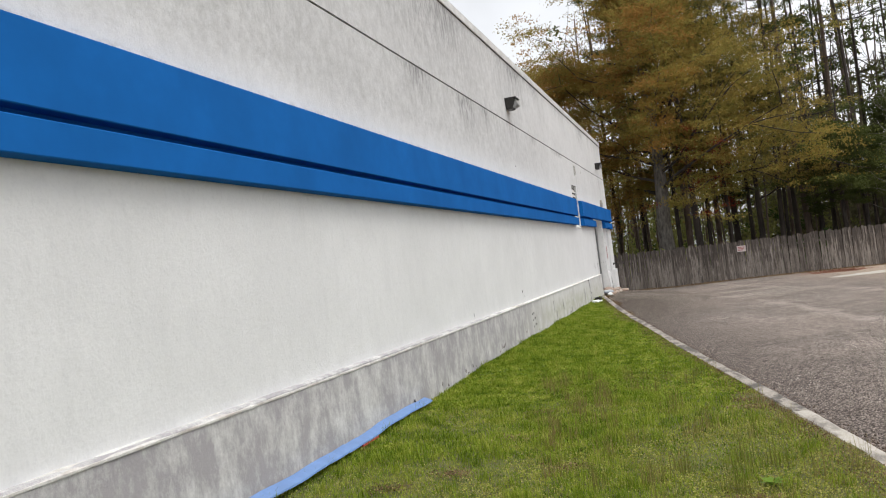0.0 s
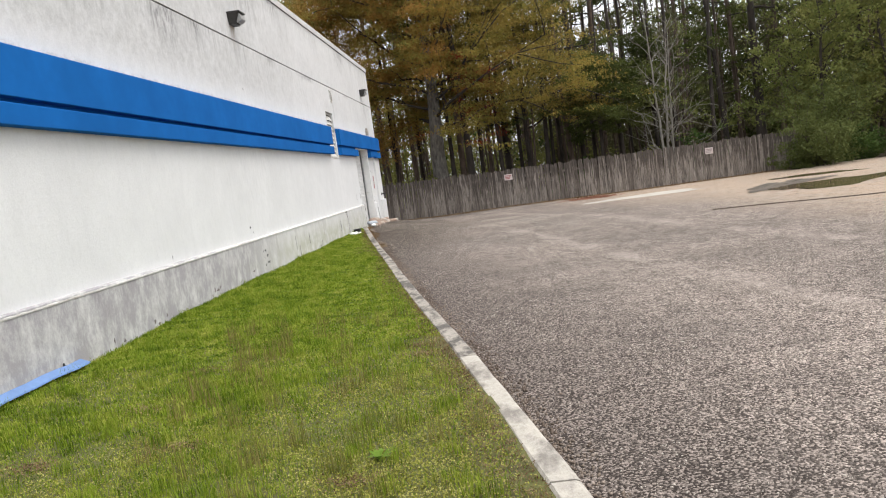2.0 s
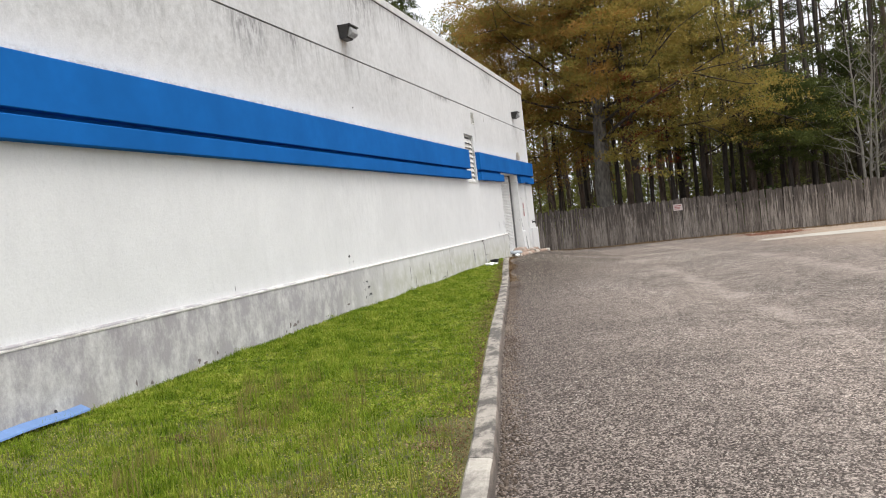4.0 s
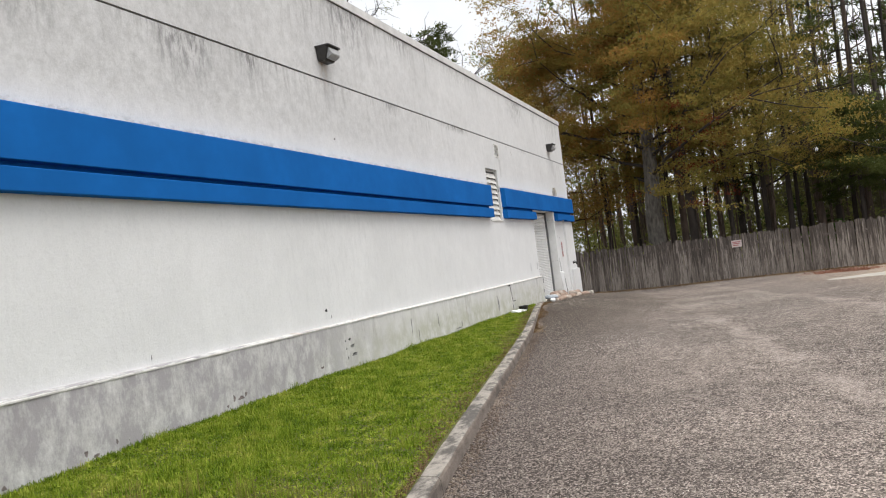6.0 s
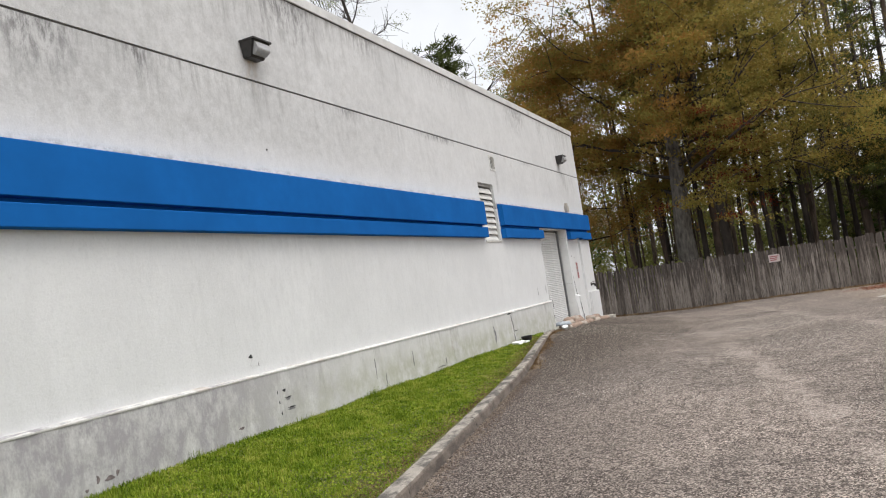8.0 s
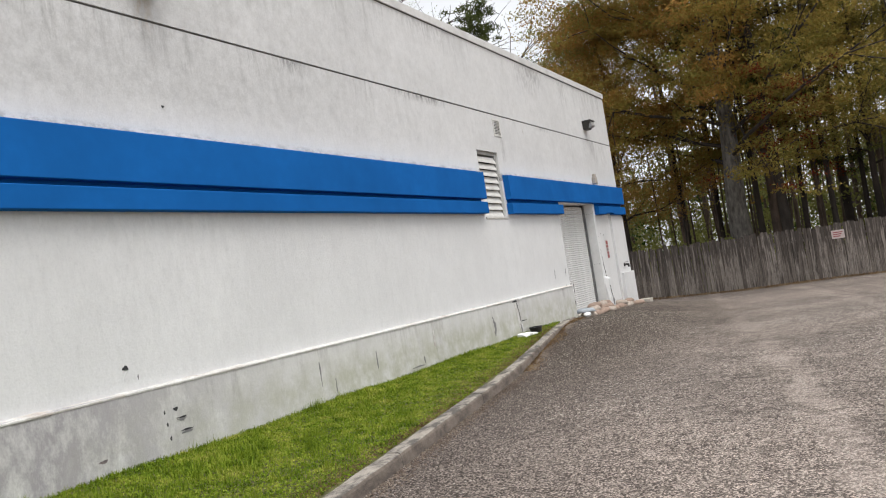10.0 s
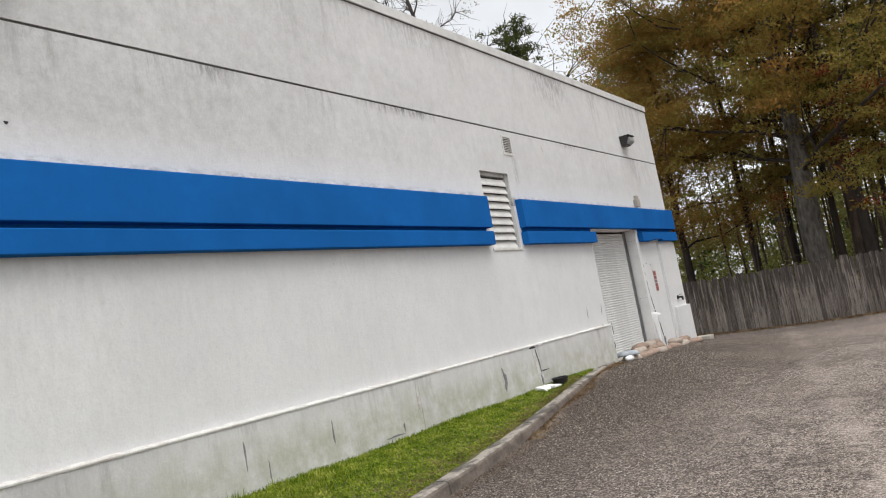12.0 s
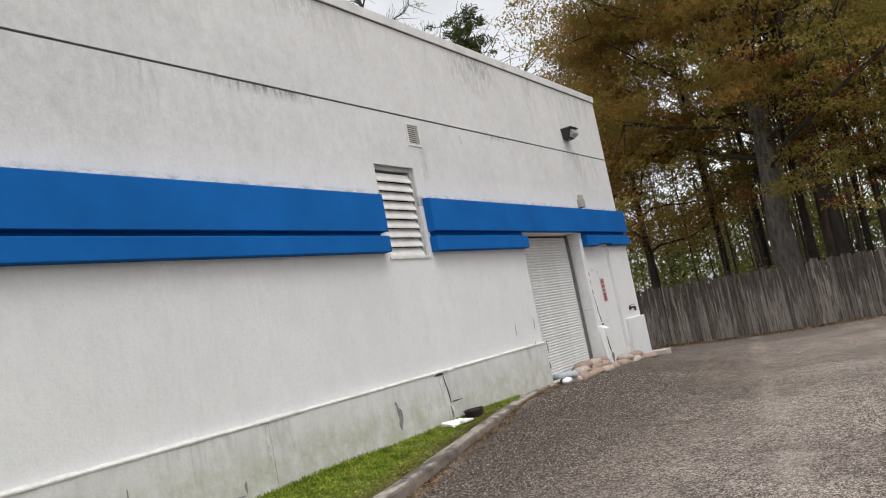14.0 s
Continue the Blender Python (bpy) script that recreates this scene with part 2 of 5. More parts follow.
M_BARK_DARK = simple("dark_bark", (0.052, 0.042, 0.035), 0.95, var=0.5, scale=4, bump=0.8, stretch=(1, 1, 0.3))
M_BARK_RED = simple("pine_bark", (0.12, 0.088, 0.068), 0.95, var=0.5, scale=5, bump=0.8, stretch=(1, 1, 0.3))
M_BARK_PALE = simple("pale_bark", (0.25, 0.232, 0.2), 0.9, var=0.35, scale=5, bump=0.5)
M_OAK = leaf_material("oak_leaves", [(0.15, 0.145, 0.04), (0.26, 0.225, 0.056), (0.32, 0.22, 0.06), (0.3, 0.295, 0.068)], trans=0.46, own=0.42)
M_RUSSET = leaf_material("russet_leaves", [(0.28, 0.15, 0.048), (0.36, 0.2, 0.055), (0.3, 0.23, 0.055)], trans=0.46, own=0.42)
M_REDLEAF = leaf_material("red_leaves", [(0.16, 0.03, 0.015), (0.2, 0.05, 0.02)])
M_PINE = leaf_material("pine_needles", [(0.04, 0.052, 0.017), (0.08, 0.098, 0.028), (0.125, 0.135, 0.038)], trans=0.2, own=0.3)
M_THATCH = leaf_material("dead_thatch", [(0.09, 0.055, 0.03), (0.19, 0.125, 0.07), (0.33, 0.25, 0.15)], 0.9, 0.1, 2.0)
M_FRESH = leaf_material("fresh_bush_leaves", [(0.055, 0.066, 0.022), (0.092, 0.112, 0.035), (0.145, 0.165, 0.058)], trans=0.3, own=0.35)
M_REDLITTER = leaf_material("red_litter", [(0.2, 0.09, 0.06), (0.32, 0.17, 0.12), (0.4, 0.28, 0.2)], 0.9, 0.1)
M_SPRING = leaf_material("spring_leaves", [(0.11, 0.135, 0.042), (0.19, 0.215, 0.065), (0.28, 0.285, 0.1)], trans=0.5, own=0.3)
M_OLIVE = leaf_material("olive_brush", [(0.12, 0.122, 0.04), (0.2, 0.205, 0.065), (0.29, 0.295, 0.1)], trans=0.55, own=0.3)
M_BRUSH = leaf_material("grey_brown_brush", [(0.08, 0.073, 0.045), (0.13, 0.122, 0.068), (0.185, 0.185, 0.09)], trans=0.4, own=0.3)
M_SHRUB = leaf_material("shrub_leaves", [(0.03, 0.055, 0.015), (0.06, 0.1, 0.025), (0.1, 0.14, 0.04)])
M_GRASS = leaf_material("grass_blades", [(0.06, 0.105, 0.01), (0.15, 0.225, 0.018), (0.25, 0.315, 0.034), (0.4, 0.4, 0.09)], trans=0.3, patch_scale=4.0)
M_CLOVER = leaf_material("low_clover", [(0.16, 0.175, 0.03), (0.28, 0.275, 0.055), (0.44, 0.41, 0.15)], trans=0.2, patch_scale=4.5)
M_STALK = leaf_material("seed_stalks", [(0.14, 0.17, 0.03), (0.22, 0.2, 0.06), (0.27, 0.18, 0.095)], trans=0.2)
M_WEED = leaf_material("weed_leaves", [(0.11, 0.19, 0.025), (0.17, 0.26, 0.04)], trans=0.3)


def asphalt_material():
    m, nt, b = material("chip_seal_asphalt", 0.95)
    b.inputs["Specular IOR Level"].default_value = 0.15
    v = coords(nt)
    chips = n_voronoi(nt, v, 80.0, "Color")
    bw = nt.nodes.new("ShaderNodeRGBToBW")
    nt.links.new(chips, bw.inputs[0])
    chip = bw.outputs[0]
    dist = n_voronoi(nt, v, 80.0)
    small = n_noise(nt, v, 160.0, 3, 0.7)
    mid = n_noise(nt, v, 1.7, 6, 0.68)
    big = n_noise(nt, v, 0.33, 5, 0.6)
    x, y = n_axis(nt, "X"), n_axis(nt, "Y")
    streak = n_noise(nt, coords(nt, (1, 0.35, 1)), 1.3, 5, 0.6)
    base = n_mix(nt, n_range(nt, chip, 0.43, 0.79), (0.084, 0.067, 0.058), (0.69, 0.58, 0.505))
    base = n_mix(nt, n_range(nt, small, 0.55, 0.78, 0, 0.55), base, (0.42, 0.37, 0.315))
    gravel = n_noise(nt, v, 22.0, 4, 0.7)
    base = n_mix(nt, n_range(nt, gravel, 0.5, 0.6, 0, 0.62), base, (0.055, 0.047, 0.042))
    # worn pale patches, dark oily ones
    base = n_mix(nt, n_range(nt, mid, 0.52, 0.72, 0, 0.12), base, (0.3, 0.265, 0.225))
    base = n_mix(nt, n_range(nt, streak, 0.56, 0.7, 0, 0.15), base, (0.33, 0.28, 0.23))
    base = n_mix(nt, n_range(nt, n_math(nt, "ADD", big, n_math(nt, "MULTIPLY", mid, 0.4)), 0.63, 0.76, 0.0, 0.35), base, (0.06, 0.052, 0.047))
    # pale worn seams of the paving lanes, running with the kerb
    for off, wide, much in ((4.66, 0.27, 0.7), (7.4, 0.36, 0.6)):
        e = n_math(nt, "ABSOLUTE", n_math(nt, "SUBTRACT", n_math(nt, "ADD", n_math(nt, "ADD", x, n_math(nt, "MULTIPLY", y, 0.2133)), n_math(nt, "MULTIPLY", mid, 0.7)), off + 0.35), 0.0)
        e = n_math(nt, "MULTIPLY", n_range(nt, e, wide, wide * 0.2), n_range(nt, n_noise(nt, v, 0.8, 6, 0.7), 0.43, 0.54, 0.12, 1.0))
        base = n_mix(nt, n_math(nt, "MULTIPLY", e, much), base, n_mix(nt, n_range(nt, chip, 0.3, 0.9), (0.28, 0.232, 0.2), (0.62, 0.53, 0.47)))
    # sand washed over the far side
    s = n_math(nt, "ADD", n_math(nt, "ADD", n_math(nt, "MULTIPLY", x, 0.2), n_math(nt, "MULTIPLY", y, 0.03)), n_math(nt, "MULTIPLY", n_math(nt, "ADD", mid, big), 0.9))
    base = n_mix(nt, n_range(nt, s, 2.35, 3.2, 0, 0.75), base, n_mix(nt, n_range(nt, chip, 0.5, 0.9, 0, 0.5), n_mix(nt, n_range(nt, mid, 0.35, 0.65), (0.6, 0.43, 0.3), (0.5, 0.42, 0.335)), (0.25, 0.2, 0.165)))
    # clusters of bare stone and of missing stone, which keep every patch grainy
    grit = n_noise(nt, v, 13.0, 6, 0.85)
    base = n_mix(nt, n_range(nt, grit, 0.53, 0.62, 0, 0.62), base, (0.055, 0.046, 0.039))
    base = n_mix(nt, n_range(nt, grit, 0.46, 0.37, 0, 0.42), base, (0.43, 0.38, 0.335))
    worn = n_noise(nt, v, 4.2, 9, 0.84)
    base = n_mix(nt, n_range(nt, worn, 0.5, 0.63, 0, 0.55), base, (0.06, 0.05, 0.043))
    base = n_mix(nt, n_range(nt, worn, 0.49, 0.37, 0, 0.52), base, n_mix(nt, n_range(nt, chip, 0.3, 0.9), (0.25, 0.205, 0.175), (0.5, 0.435, 0.385)))
    # darker lane along the kerb: run-off and bitumen
    d = n_math(nt, "ADD", n_math(nt, "ADD", x, n_math(nt, "MULTIPLY", y, 0.2104)), n_math(nt, "MULTIPLY", mid, 1.6))
    lane = n_math(nt, "MULTIPLY", n_range(nt, d, 4.2, 2.1), 0.85)
    base = n_mix(nt, lane, base, n_mix(nt, n_range(nt, chip, 0.45, 0.82), (0.036, 0.028, 0.024), (0.31, 0.26, 0.228)))
    # mud and bitumen washed together at the kerb's end before the door
    mx, my = n_math(nt, "DIVIDE", n_math(nt, "ADD", x, 3.6), 2.4), n_math(nt, "DIVIDE", n_math(nt, "SUBTRACT", y, 27.5), 8.0)
    rad = n_math(nt, "SUBTRACT", n_math(nt, "ADD", n_math(nt, "MULTIPLY", mx, mx), n_math(nt, "MULTIPLY", my, my)), n_math(nt, "MULTIPLY", mid, 1.4))
    base = n_mix(nt, n_range(nt, rad, 0.8, -0.9, 0, 0.8), base, n_mix(nt, n_range(nt, chip, 0.58, 0.85), (0.03, 0.022, 0.016), (0.24, 0.2, 0.16)))
    paint(nt, b, base)
    n_bump(nt, b, n_math(nt, "ADD", n_math(nt, "MULTIPLY", dist, -1.0), chip), 0.8, 0.014)
    return m


M_ASPHALT = asphalt_material()


def kerb_material(name, pale, dirt, lo, hi, amount):
    """Cast concrete with lichen-black blotches stretched along its length."""
    m, nt, b = material(name, 0.93)
    v = coords(nt)
    grain, mid = n_noise(nt, v, 60.0, 5, 0.7), n_noise(nt, v, 9.0, 6, 0.7)
    blotch = n_noise(nt, coords(nt, (1.6, 0.7, 1.6)), 2.6, 8, 0.72)
    c = n_mix(nt, n_range(nt, mid, 0.35, 0.7), tuple(x * 0.72 for x in pale), pale)
    c = n_mix(nt, n_range(nt, grain, 0.5, 0.7, 0, 0.45), c, tuple(x * 0.5 for x in pale))
    c = n_mix(nt, n_math(nt, "MULTIPLY", n_range(nt, blotch, lo, hi), amount), c, dirt)
    paint(nt, b, c)
    n_bump(nt, b, n_math(nt, "ADD", grain, mid), 0.6, 0.012)
    return m


M_LEDGE = kerb_material("ledge_mortar", (0.72, 0.705, 0.675), (0.36, 0.29, 0.25), 0.5, 0.64, 0.6)
M_KERB = kerb_material("kerb_concrete", (0.5, 0.46, 0.4), (0.13, 0.115, 0.1), 0.47, 0.62, 0.75)
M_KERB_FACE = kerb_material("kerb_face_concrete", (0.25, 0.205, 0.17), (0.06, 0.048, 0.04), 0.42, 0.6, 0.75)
M_CHIPS = leaf_material("pale_chips", [(0.2, 0.17, 0.145), (0.42, 0.37, 0.32), (0.62, 0.57, 0.51)], 0.8, 0.0)
M_GRAVEL = leaf_material("loose_gravel", [(0.07, 0.055, 0.045), (0.16, 0.125, 0.1), (0.3, 0.25, 0.21)], 0.9, 0.0)
M_KERB_OLD = kerb_material("old_kerb_concrete", (0.38, 0.342, 0.295), (0.06, 0.053, 0.047), 0.45, 0.56, 0.88)
M_SOIL = simple("lawn_soil", (0.1, 0.1, 0.027), 0.95, var=0.5, scale=9, bump=0.5)
M_LITTER = simple("leaf_litter", (0.13, 0.09, 0.055), 0.95, var=0.5, scale=1.5, bump=0.6)
M_PAD = simple("pale_concrete", (0.45, 0.415, 0.36), 0.9, var=0.2, scale=2)
M_MUD = simple("wet_mud", (0.09, 0.07, 0.05), 0.6, var=0.4, scale=3)


def fence_material():
    m, nt, b = material("weathered_boards", 0.95)
    r = n_random(nt)
    shift = nt.nodes.new("ShaderNodeVectorMath")
    shift.operation = "ADD"
    nt.links.new(coords(nt, (26, 26, 0.5)), shift.inputs[0])
    nt.links.new(n_math(nt, "MULTIPLY", r, 90.0), shift.inputs[1])
    v = shift.outputs[0]
    g = n_noise(nt, v, 3.0, 6, 0.75)
    c = n_mix(nt, n_range(nt, g, 0.36, 0.64), (0.045, 0.035, 0.03), (0.42, 0.37, 0.325))
    c = n_mix(nt, n_range(nt, r, 0.3, 1, 0, 0.65), c, (0.06, 0.046, 0.036))
    c = n_mix(nt, n_range(nt, r, 0.28, 0.0, 0, 0.5), c, (0.24, 0.21, 0.18))
    wet = nt.nodes.new("ShaderNodeVectorMath")
    wet.operation = "ADD"
    nt.links.new(coords(nt, (9, 9, 0.9)), wet.inputs[0])
    nt.links.new(n_math(nt, "MULTIPLY", r, 40.0), wet.inputs[1])
    top = n_noise(nt, wet.outputs[0], 1.6, 5, 0.6)
    c = n_mix(nt, n_range(nt, n_math(nt, "ADD", top, n_range(nt, n_axis(nt, "Z"), 0.6, 1.7, 0.0, 0.16)), 0.52, 0.66, 0, 0.82), c, (0.045, 0.036, 0.031))
    paint(nt, b, c)
    n_bump(nt, b, g, 0.5, 0.006)
    return m


M_FENCE = fence_material()


def water_material():
    m, nt, b = material("puddle_water", 0.04)
    v = coords(nt)
    paint(nt, b, n_mix(nt, n_noise(nt, v, 0.8), (0.1, 0.075, 0.045), (0.16, 0.12, 0.07)))
    return m


M_WATER = water_material()


# ---- mesh helpers ----
def fast_mesh(name, verts, faces):
    """A mesh from numpy arrays: verts (n, 3), faces (m, k)."""
    me = bpy.data.meshes.new(name)
    verts, faces = np.asarray(verts, np.float32), np.asarray(faces, np.int32)
    k = faces.shape[1]
    me.vertices.add(len(verts))
    me.vertices.foreach_set("co", verts.ravel())
    me.loops.add(faces.size)
    me.loops.foreach_set("vertex_index", faces.ravel())
    me.polygons.add(len(faces))
    me.polygons.foreach_set("loop_start", np.arange(0, faces.size, k, dtype=np.int32))
    me.polygons.foreach_set("loop_total", np.full(len(faces), k, np.int32))
    me.update(calc_edges=True)
    return me


def mesh_of(name, bm, mat, smooth=False):
    me = bpy.data.meshes.new(name)
    bm.normal_update()
    bm.to_mesh(me)
    bm.free()
    me.materials.append(mat)
    if smooth:
        me.polygons.foreach_set("use_smooth", [True] * len(me.polygons))
    return me


def thing(name, label, category, place=None, group="", kind=""):
    ob = new(name)
    ob.empty_display_size = 0.1
    if place is not None:
        ob.matrix_basis = place
    return tagged(ob, label, category, group, kind)


def part(name, bm, mat, parent, label="", m=None, smooth=False):
    ob = new(name, mesh_of(name, bm, mat, smooth))
    ob.parent = parent
    if m is not None:
        ob.matrix_basis = m
    return tagged(ob, label)


def solo(name, bm, mat, label, category, kind="", group="", smooth=False):
    return tagged(new(name, mesh_of(name, bm, mat, smooth)), label, category, group, kind)


def box(x0, y0, z0, x1, y1, z1, bevel=0.0, bm=None):
    bm = bm or bmesh.new()
    made = bmesh.ops.create_cube(bm, size=1.0, matrix=Matrix.LocRotScale(((x0 + x1) / 2, (y0 + y1) / 2, (z0 + z1) / 2), None, (abs(x1 - x0), abs(y1 - y0), abs(z1 - z0))))
    if bevel:
        edges = list({e for v in made["verts"] for e in v.link_edges})
        bmesh.ops.bevel(bm, geom=edges, offset=bevel, segments=2, affect="EDGES", profile=0.6)
    return bm


def prism(points, axis_len, bm=None):
    """A solid from a polygon in x, z drawn out along y from axis_len[0] to axis_len[1]."""
    bm = bm or bmesh.new()
    a = [bm.verts.new((x, axis_len[0], z)) for x, z in points]
    b = [bm.verts.new((x, axis_len[1], z)) for x, z in points]
    bm.faces.new(a)
    bm.faces.new(b[::-1])
    for i in range(len(a)):
        j = (i + 1) % len(a)
        bm.faces.new((a[j], a[i], b[i], b[j]))
    bmesh.ops.recalc_face_normals(bm, faces=bm.faces[:])
    return bm


def smooth01(v, a, b):
    t = np.clip((np.asarray(v, float) - a) / (b - a), 0, 1)
    return t * t * (3 - 2 * t)


# ---- heights of the ground ----
def kerb_x(y):
    return np.interp(y, [-20, 3.3, 6, 8.5, 11.7, 15.1, 17, 21, 22.4, 25.2, 28.7, 29.3], [4.93, 0.03, -0.5, -1.0, -1.71, -2.42, -2.8, -3.63, -3.92, -4.53, -5.26, -5.36])


def lot_z(x, y):
    rise = 0.33 * smooth01(-np.asarray(x, float), 1.5, 5.2) * smooth01(y, 21, 29) * (1 - smooth01(y, 34.5, 38.5))
    fall = 0.36 * smooth01(y, 22, 42) * smooth01(x, -14, -3)
    roll = 0.02 * np.sin(np.asarray(x) * 0.5 + 1) * np.sin(np.asarray(y) * 0.35)
    return -0.13 + rise - fall + roll


def kerb_top(y):
    return 0.0 + 0.18 * smooth01(y, 21, 28.5)


def lawn_z(x, y):
    wall_z = np.interp(y, [-20, 2, 9.7, 14, 20, 28], [0.0, 0.03, 0.08, 0.15, 0.15, 0.2])
    kx = kerb_x(y) - 0.14
    f = np.clip((kx - x) / np.maximum(kx + 5.3, 0.05), 0, 1)
    return kerb_top(y) * (1 - f) + wall_z * f - 0.012 + 0.012 * np.sin(x * 2.1) * np.sin(y * 1.7)


def sheet(name, xs, ys, zf, mat):
    gx, gy = np.meshgrid(xs, ys)
    v = np.stack([gx, gy, zf(gx, gy)], -1).reshape(-1, 3)
    nx, ny = len(xs), len(ys)
    i = (np.arange(ny - 1)[:, None] * nx + np.arange(nx - 1)).ravel()
    me = fast_mesh(name, v, np.stack([i, i + 1, i + nx + 1, i + nx], -1))
    me.materials.append(mat)
    me.polygons.foreach_set("use_smooth", [True] * len(me.polygons))
    return new(name, me)


# ---- ground, lot, lawn, kerb ----
far = np.array([-400, -150, -80, -40, -20, 0, 20, 40, 80, 150, 400], float)
tagged(sheet("ground", far, far + 40, lambda x, y: np.full_like(x, -0.62) + 0.0 * x, M_LITTER), "brown leaf-littered woodland ground reaching the horizon", "ground", kind="structure")
tagged(sheet("pavement", np.arange(-16, 42.1, 0.5), np.arange(-30, 42.6, 0.5), lot_z, M_ASPHALT), "worn grey chip-seal asphalt lot with sandy patches", "parking lot", kind="structure")

# lawn: a strip that narrows towards the door
ys = np.arange(-16, 28.3, 0.4)
us = np.linspace(0, 1, 15)
gu, gy = np.meshgrid(us, ys)
gx = -5.36 + gu * (kerb_x(gy) - 0.1 + 5.36)
lv = np.stack([gx, gy, lawn_z(gx, gy)], -1).reshape(-1, 3)
li = (np.arange(len(ys) - 1)[:, None] * 15 + np.arange(14)).ravel()
lawn_me = fast_mesh("lawn", lv, np.stack([li, li + 1, li + 16, li + 15], -1))
lawn_me.materials.append(M_SOIL)
lawn = tagged(new("lawn", lawn_me), "narrow strip of lawn soil between plinth and kerb", "lawn", kind="structure")

# kerb: cast lengths laid end to end
kerb = thing("kerb", "weathered pale concrete kerb along the lawn", "kerb", kind="structure")
y0 = -16.0
rk = random.Random(4)
while y0 < 29.2:
    y1 = min(y0 + 3.0, 29.25)
    bm = bmesh.new()
    rows = []
    n = max(2, int((y1 - y0) / 0.25))
    for i in range(n + 1):
        y = y0 + 0.004 + (y1 - y0 - 0.008) * i / n
        x, zt, zb = float(kerb_x(y)), float(kerb_top(y)), float(lot_z(kerb_x(y), y)) - 0.12
        w = 0.003 * math.sin(y * 5.0) + rk.uniform(-0.003, 0.003)
        zt += rk.uniform(-0.004, 0.004)
        prof = [(-0.13, zb), (-0.13, zt - 0.015), (-0.115, zt), (0.012 + w, zt), (0.036 + w, zt - 0.01), (0.048 + w, zt - 0.035), (0.066, zb)]
        rows.append([bm.verts.new((x + px, y, pz)) for px, pz in prof])
    for a, b in zip(rows, rows[1:]):
        for j in range(6):
            bm.faces.new((a[j], a[j + 1], b[j + 1], b[j]))
    bm.faces.new(rows[0][::-1])
    bm.faces.new(rows[-1])
    bmesh.ops.recalc_face_normals(bm, faces=bm.faces[:])
    bm.normal_update()
    # faces turned towards the lot take the darker, browner material
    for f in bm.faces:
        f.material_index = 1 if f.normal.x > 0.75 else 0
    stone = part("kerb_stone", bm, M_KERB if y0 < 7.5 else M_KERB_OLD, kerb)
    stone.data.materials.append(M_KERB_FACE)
    y0 = y1


# ---- building ----
WX, Y0, Y1, ROOF = -5.4, -14.0, 35.02, 6.6


def relief_wall(y_cuts, z_cuts, depth, thick):
    """A wall facing +x at WX whose cells lie depth(y, z) behind its face; None is an opening right through."""
    bm = bmesh.new()
    ny, nz = len(y_cuts) - 1, len(z_cuts) - 1
    d = [[depth((y_cuts[i] + y_cuts[i + 1]) / 2, (z_cuts[k] + z_cuts[k + 1]) / 2) for k in range(nz)] for i in range(ny)]
    bk = WX - thick

    def quad(*p):
        bm.faces.new([bm.verts.new(q) for q in p])

    def front(v):
        return bk if v is None else WX - v
    for i in range(ny):
        for k in range(nz):
            a, b, lo, hi = y_cuts[i], y_cuts[i + 1], z_cuts[k], z_cuts[k + 1]
            v = d[i][k]
            if v is not None:
                x = front(v)
                quad((x, a, lo), (x, b, lo), (x, b, hi), (x, a, hi))
                quad((bk, b, lo), (bk, a, lo), (bk, a, hi), (bk, b, hi))
            o = d[i + 1][k] if i + 1 < ny else v
            if o != v:
                x0, x1 = front(v), front(o)
                quad((x0, b, lo), (x1, b, lo), (x1, b, hi), (x0, b, hi))
            o = d[i][k + 1] if k + 1 < nz else v
            if o != v:
                x0, x1 = front(v), front(o)
                quad((x0, a, hi), (x0, b, hi), (x1, b, hi), (x1, a, hi))
    for k in range(nz):
        for y in (y_cuts[0], y_cuts[-1]):
            quad((WX, y, z_cuts[k]), (bk, y, z_cuts[k]), (bk, y, z_cuts[k + 1]), (WX, y, z_cuts[k + 1]))
    bmesh.ops.remove_doubles(bm, verts=bm.verts[:], dist=0.0005)
    bmesh.ops.recalc_face_normals(bm, faces=bm.faces[:])
    return bm


DOOR = (29.5, 32.25, 0.0, 3.05)
LOUV = (25.27, 26.27, 2.67, 4.08)
VENT = (26.28, 26.64, 4.45, 4.83)


def wall_depth(y, z):
    for a, b, lo, hi in (DOOR, LOUV, VENT):
        if a < y < b and lo < z < hi:
            return None
    if 4.92 < z < 4.95:
        return 0.03
    if 32.4 < y < 33.78 and z < 2.74:
        return 0.035
    return 0.0


yc = [Y0, LOUV[0], LOUV[1], VENT[0], VENT[1], DOOR[0], DOOR[1], 32.4, 33.78, Y1]
zc = [-0.4, LOUV[2], 2.74, DOOR[3], LOUV[3], VENT[2], VENT[3], 4.92, 4.95, ROOF - 0.16]
solo("wall_east", relief_wall(yc, zc, wall_depth, 0.4), M_WALL, "white rough stucco wall with dirt streaks and a shadow joint", "wall", "structure")
solo("wall_north", box(-30, Y1 - 0.4, -0.4, WX - 0.402, Y1, ROOF - 0.16), M_WALL, "white stucco end wall", "wall", "structure")
solo("wall_south", box(-30, Y0, -0.4, WX - 0.402, Y0 + 0.4, ROOF - 0.16), M_WALL, "white stucco end wall", "wall", "structure")
solo("wall_west", box(-30.4, Y0, -0.4, -30.002, Y1, ROOF - 0.16), M_WALL, "white stucco rear wall", "wall", "structure")
solo("roof", box(-30.3, Y0 + 0.1, ROOF - 0.5, WX - 0.41, Y1 - 0.1, ROOF - 0.3), M_ROOF, "flat pale roof behind the parapet", "roof", "structure")
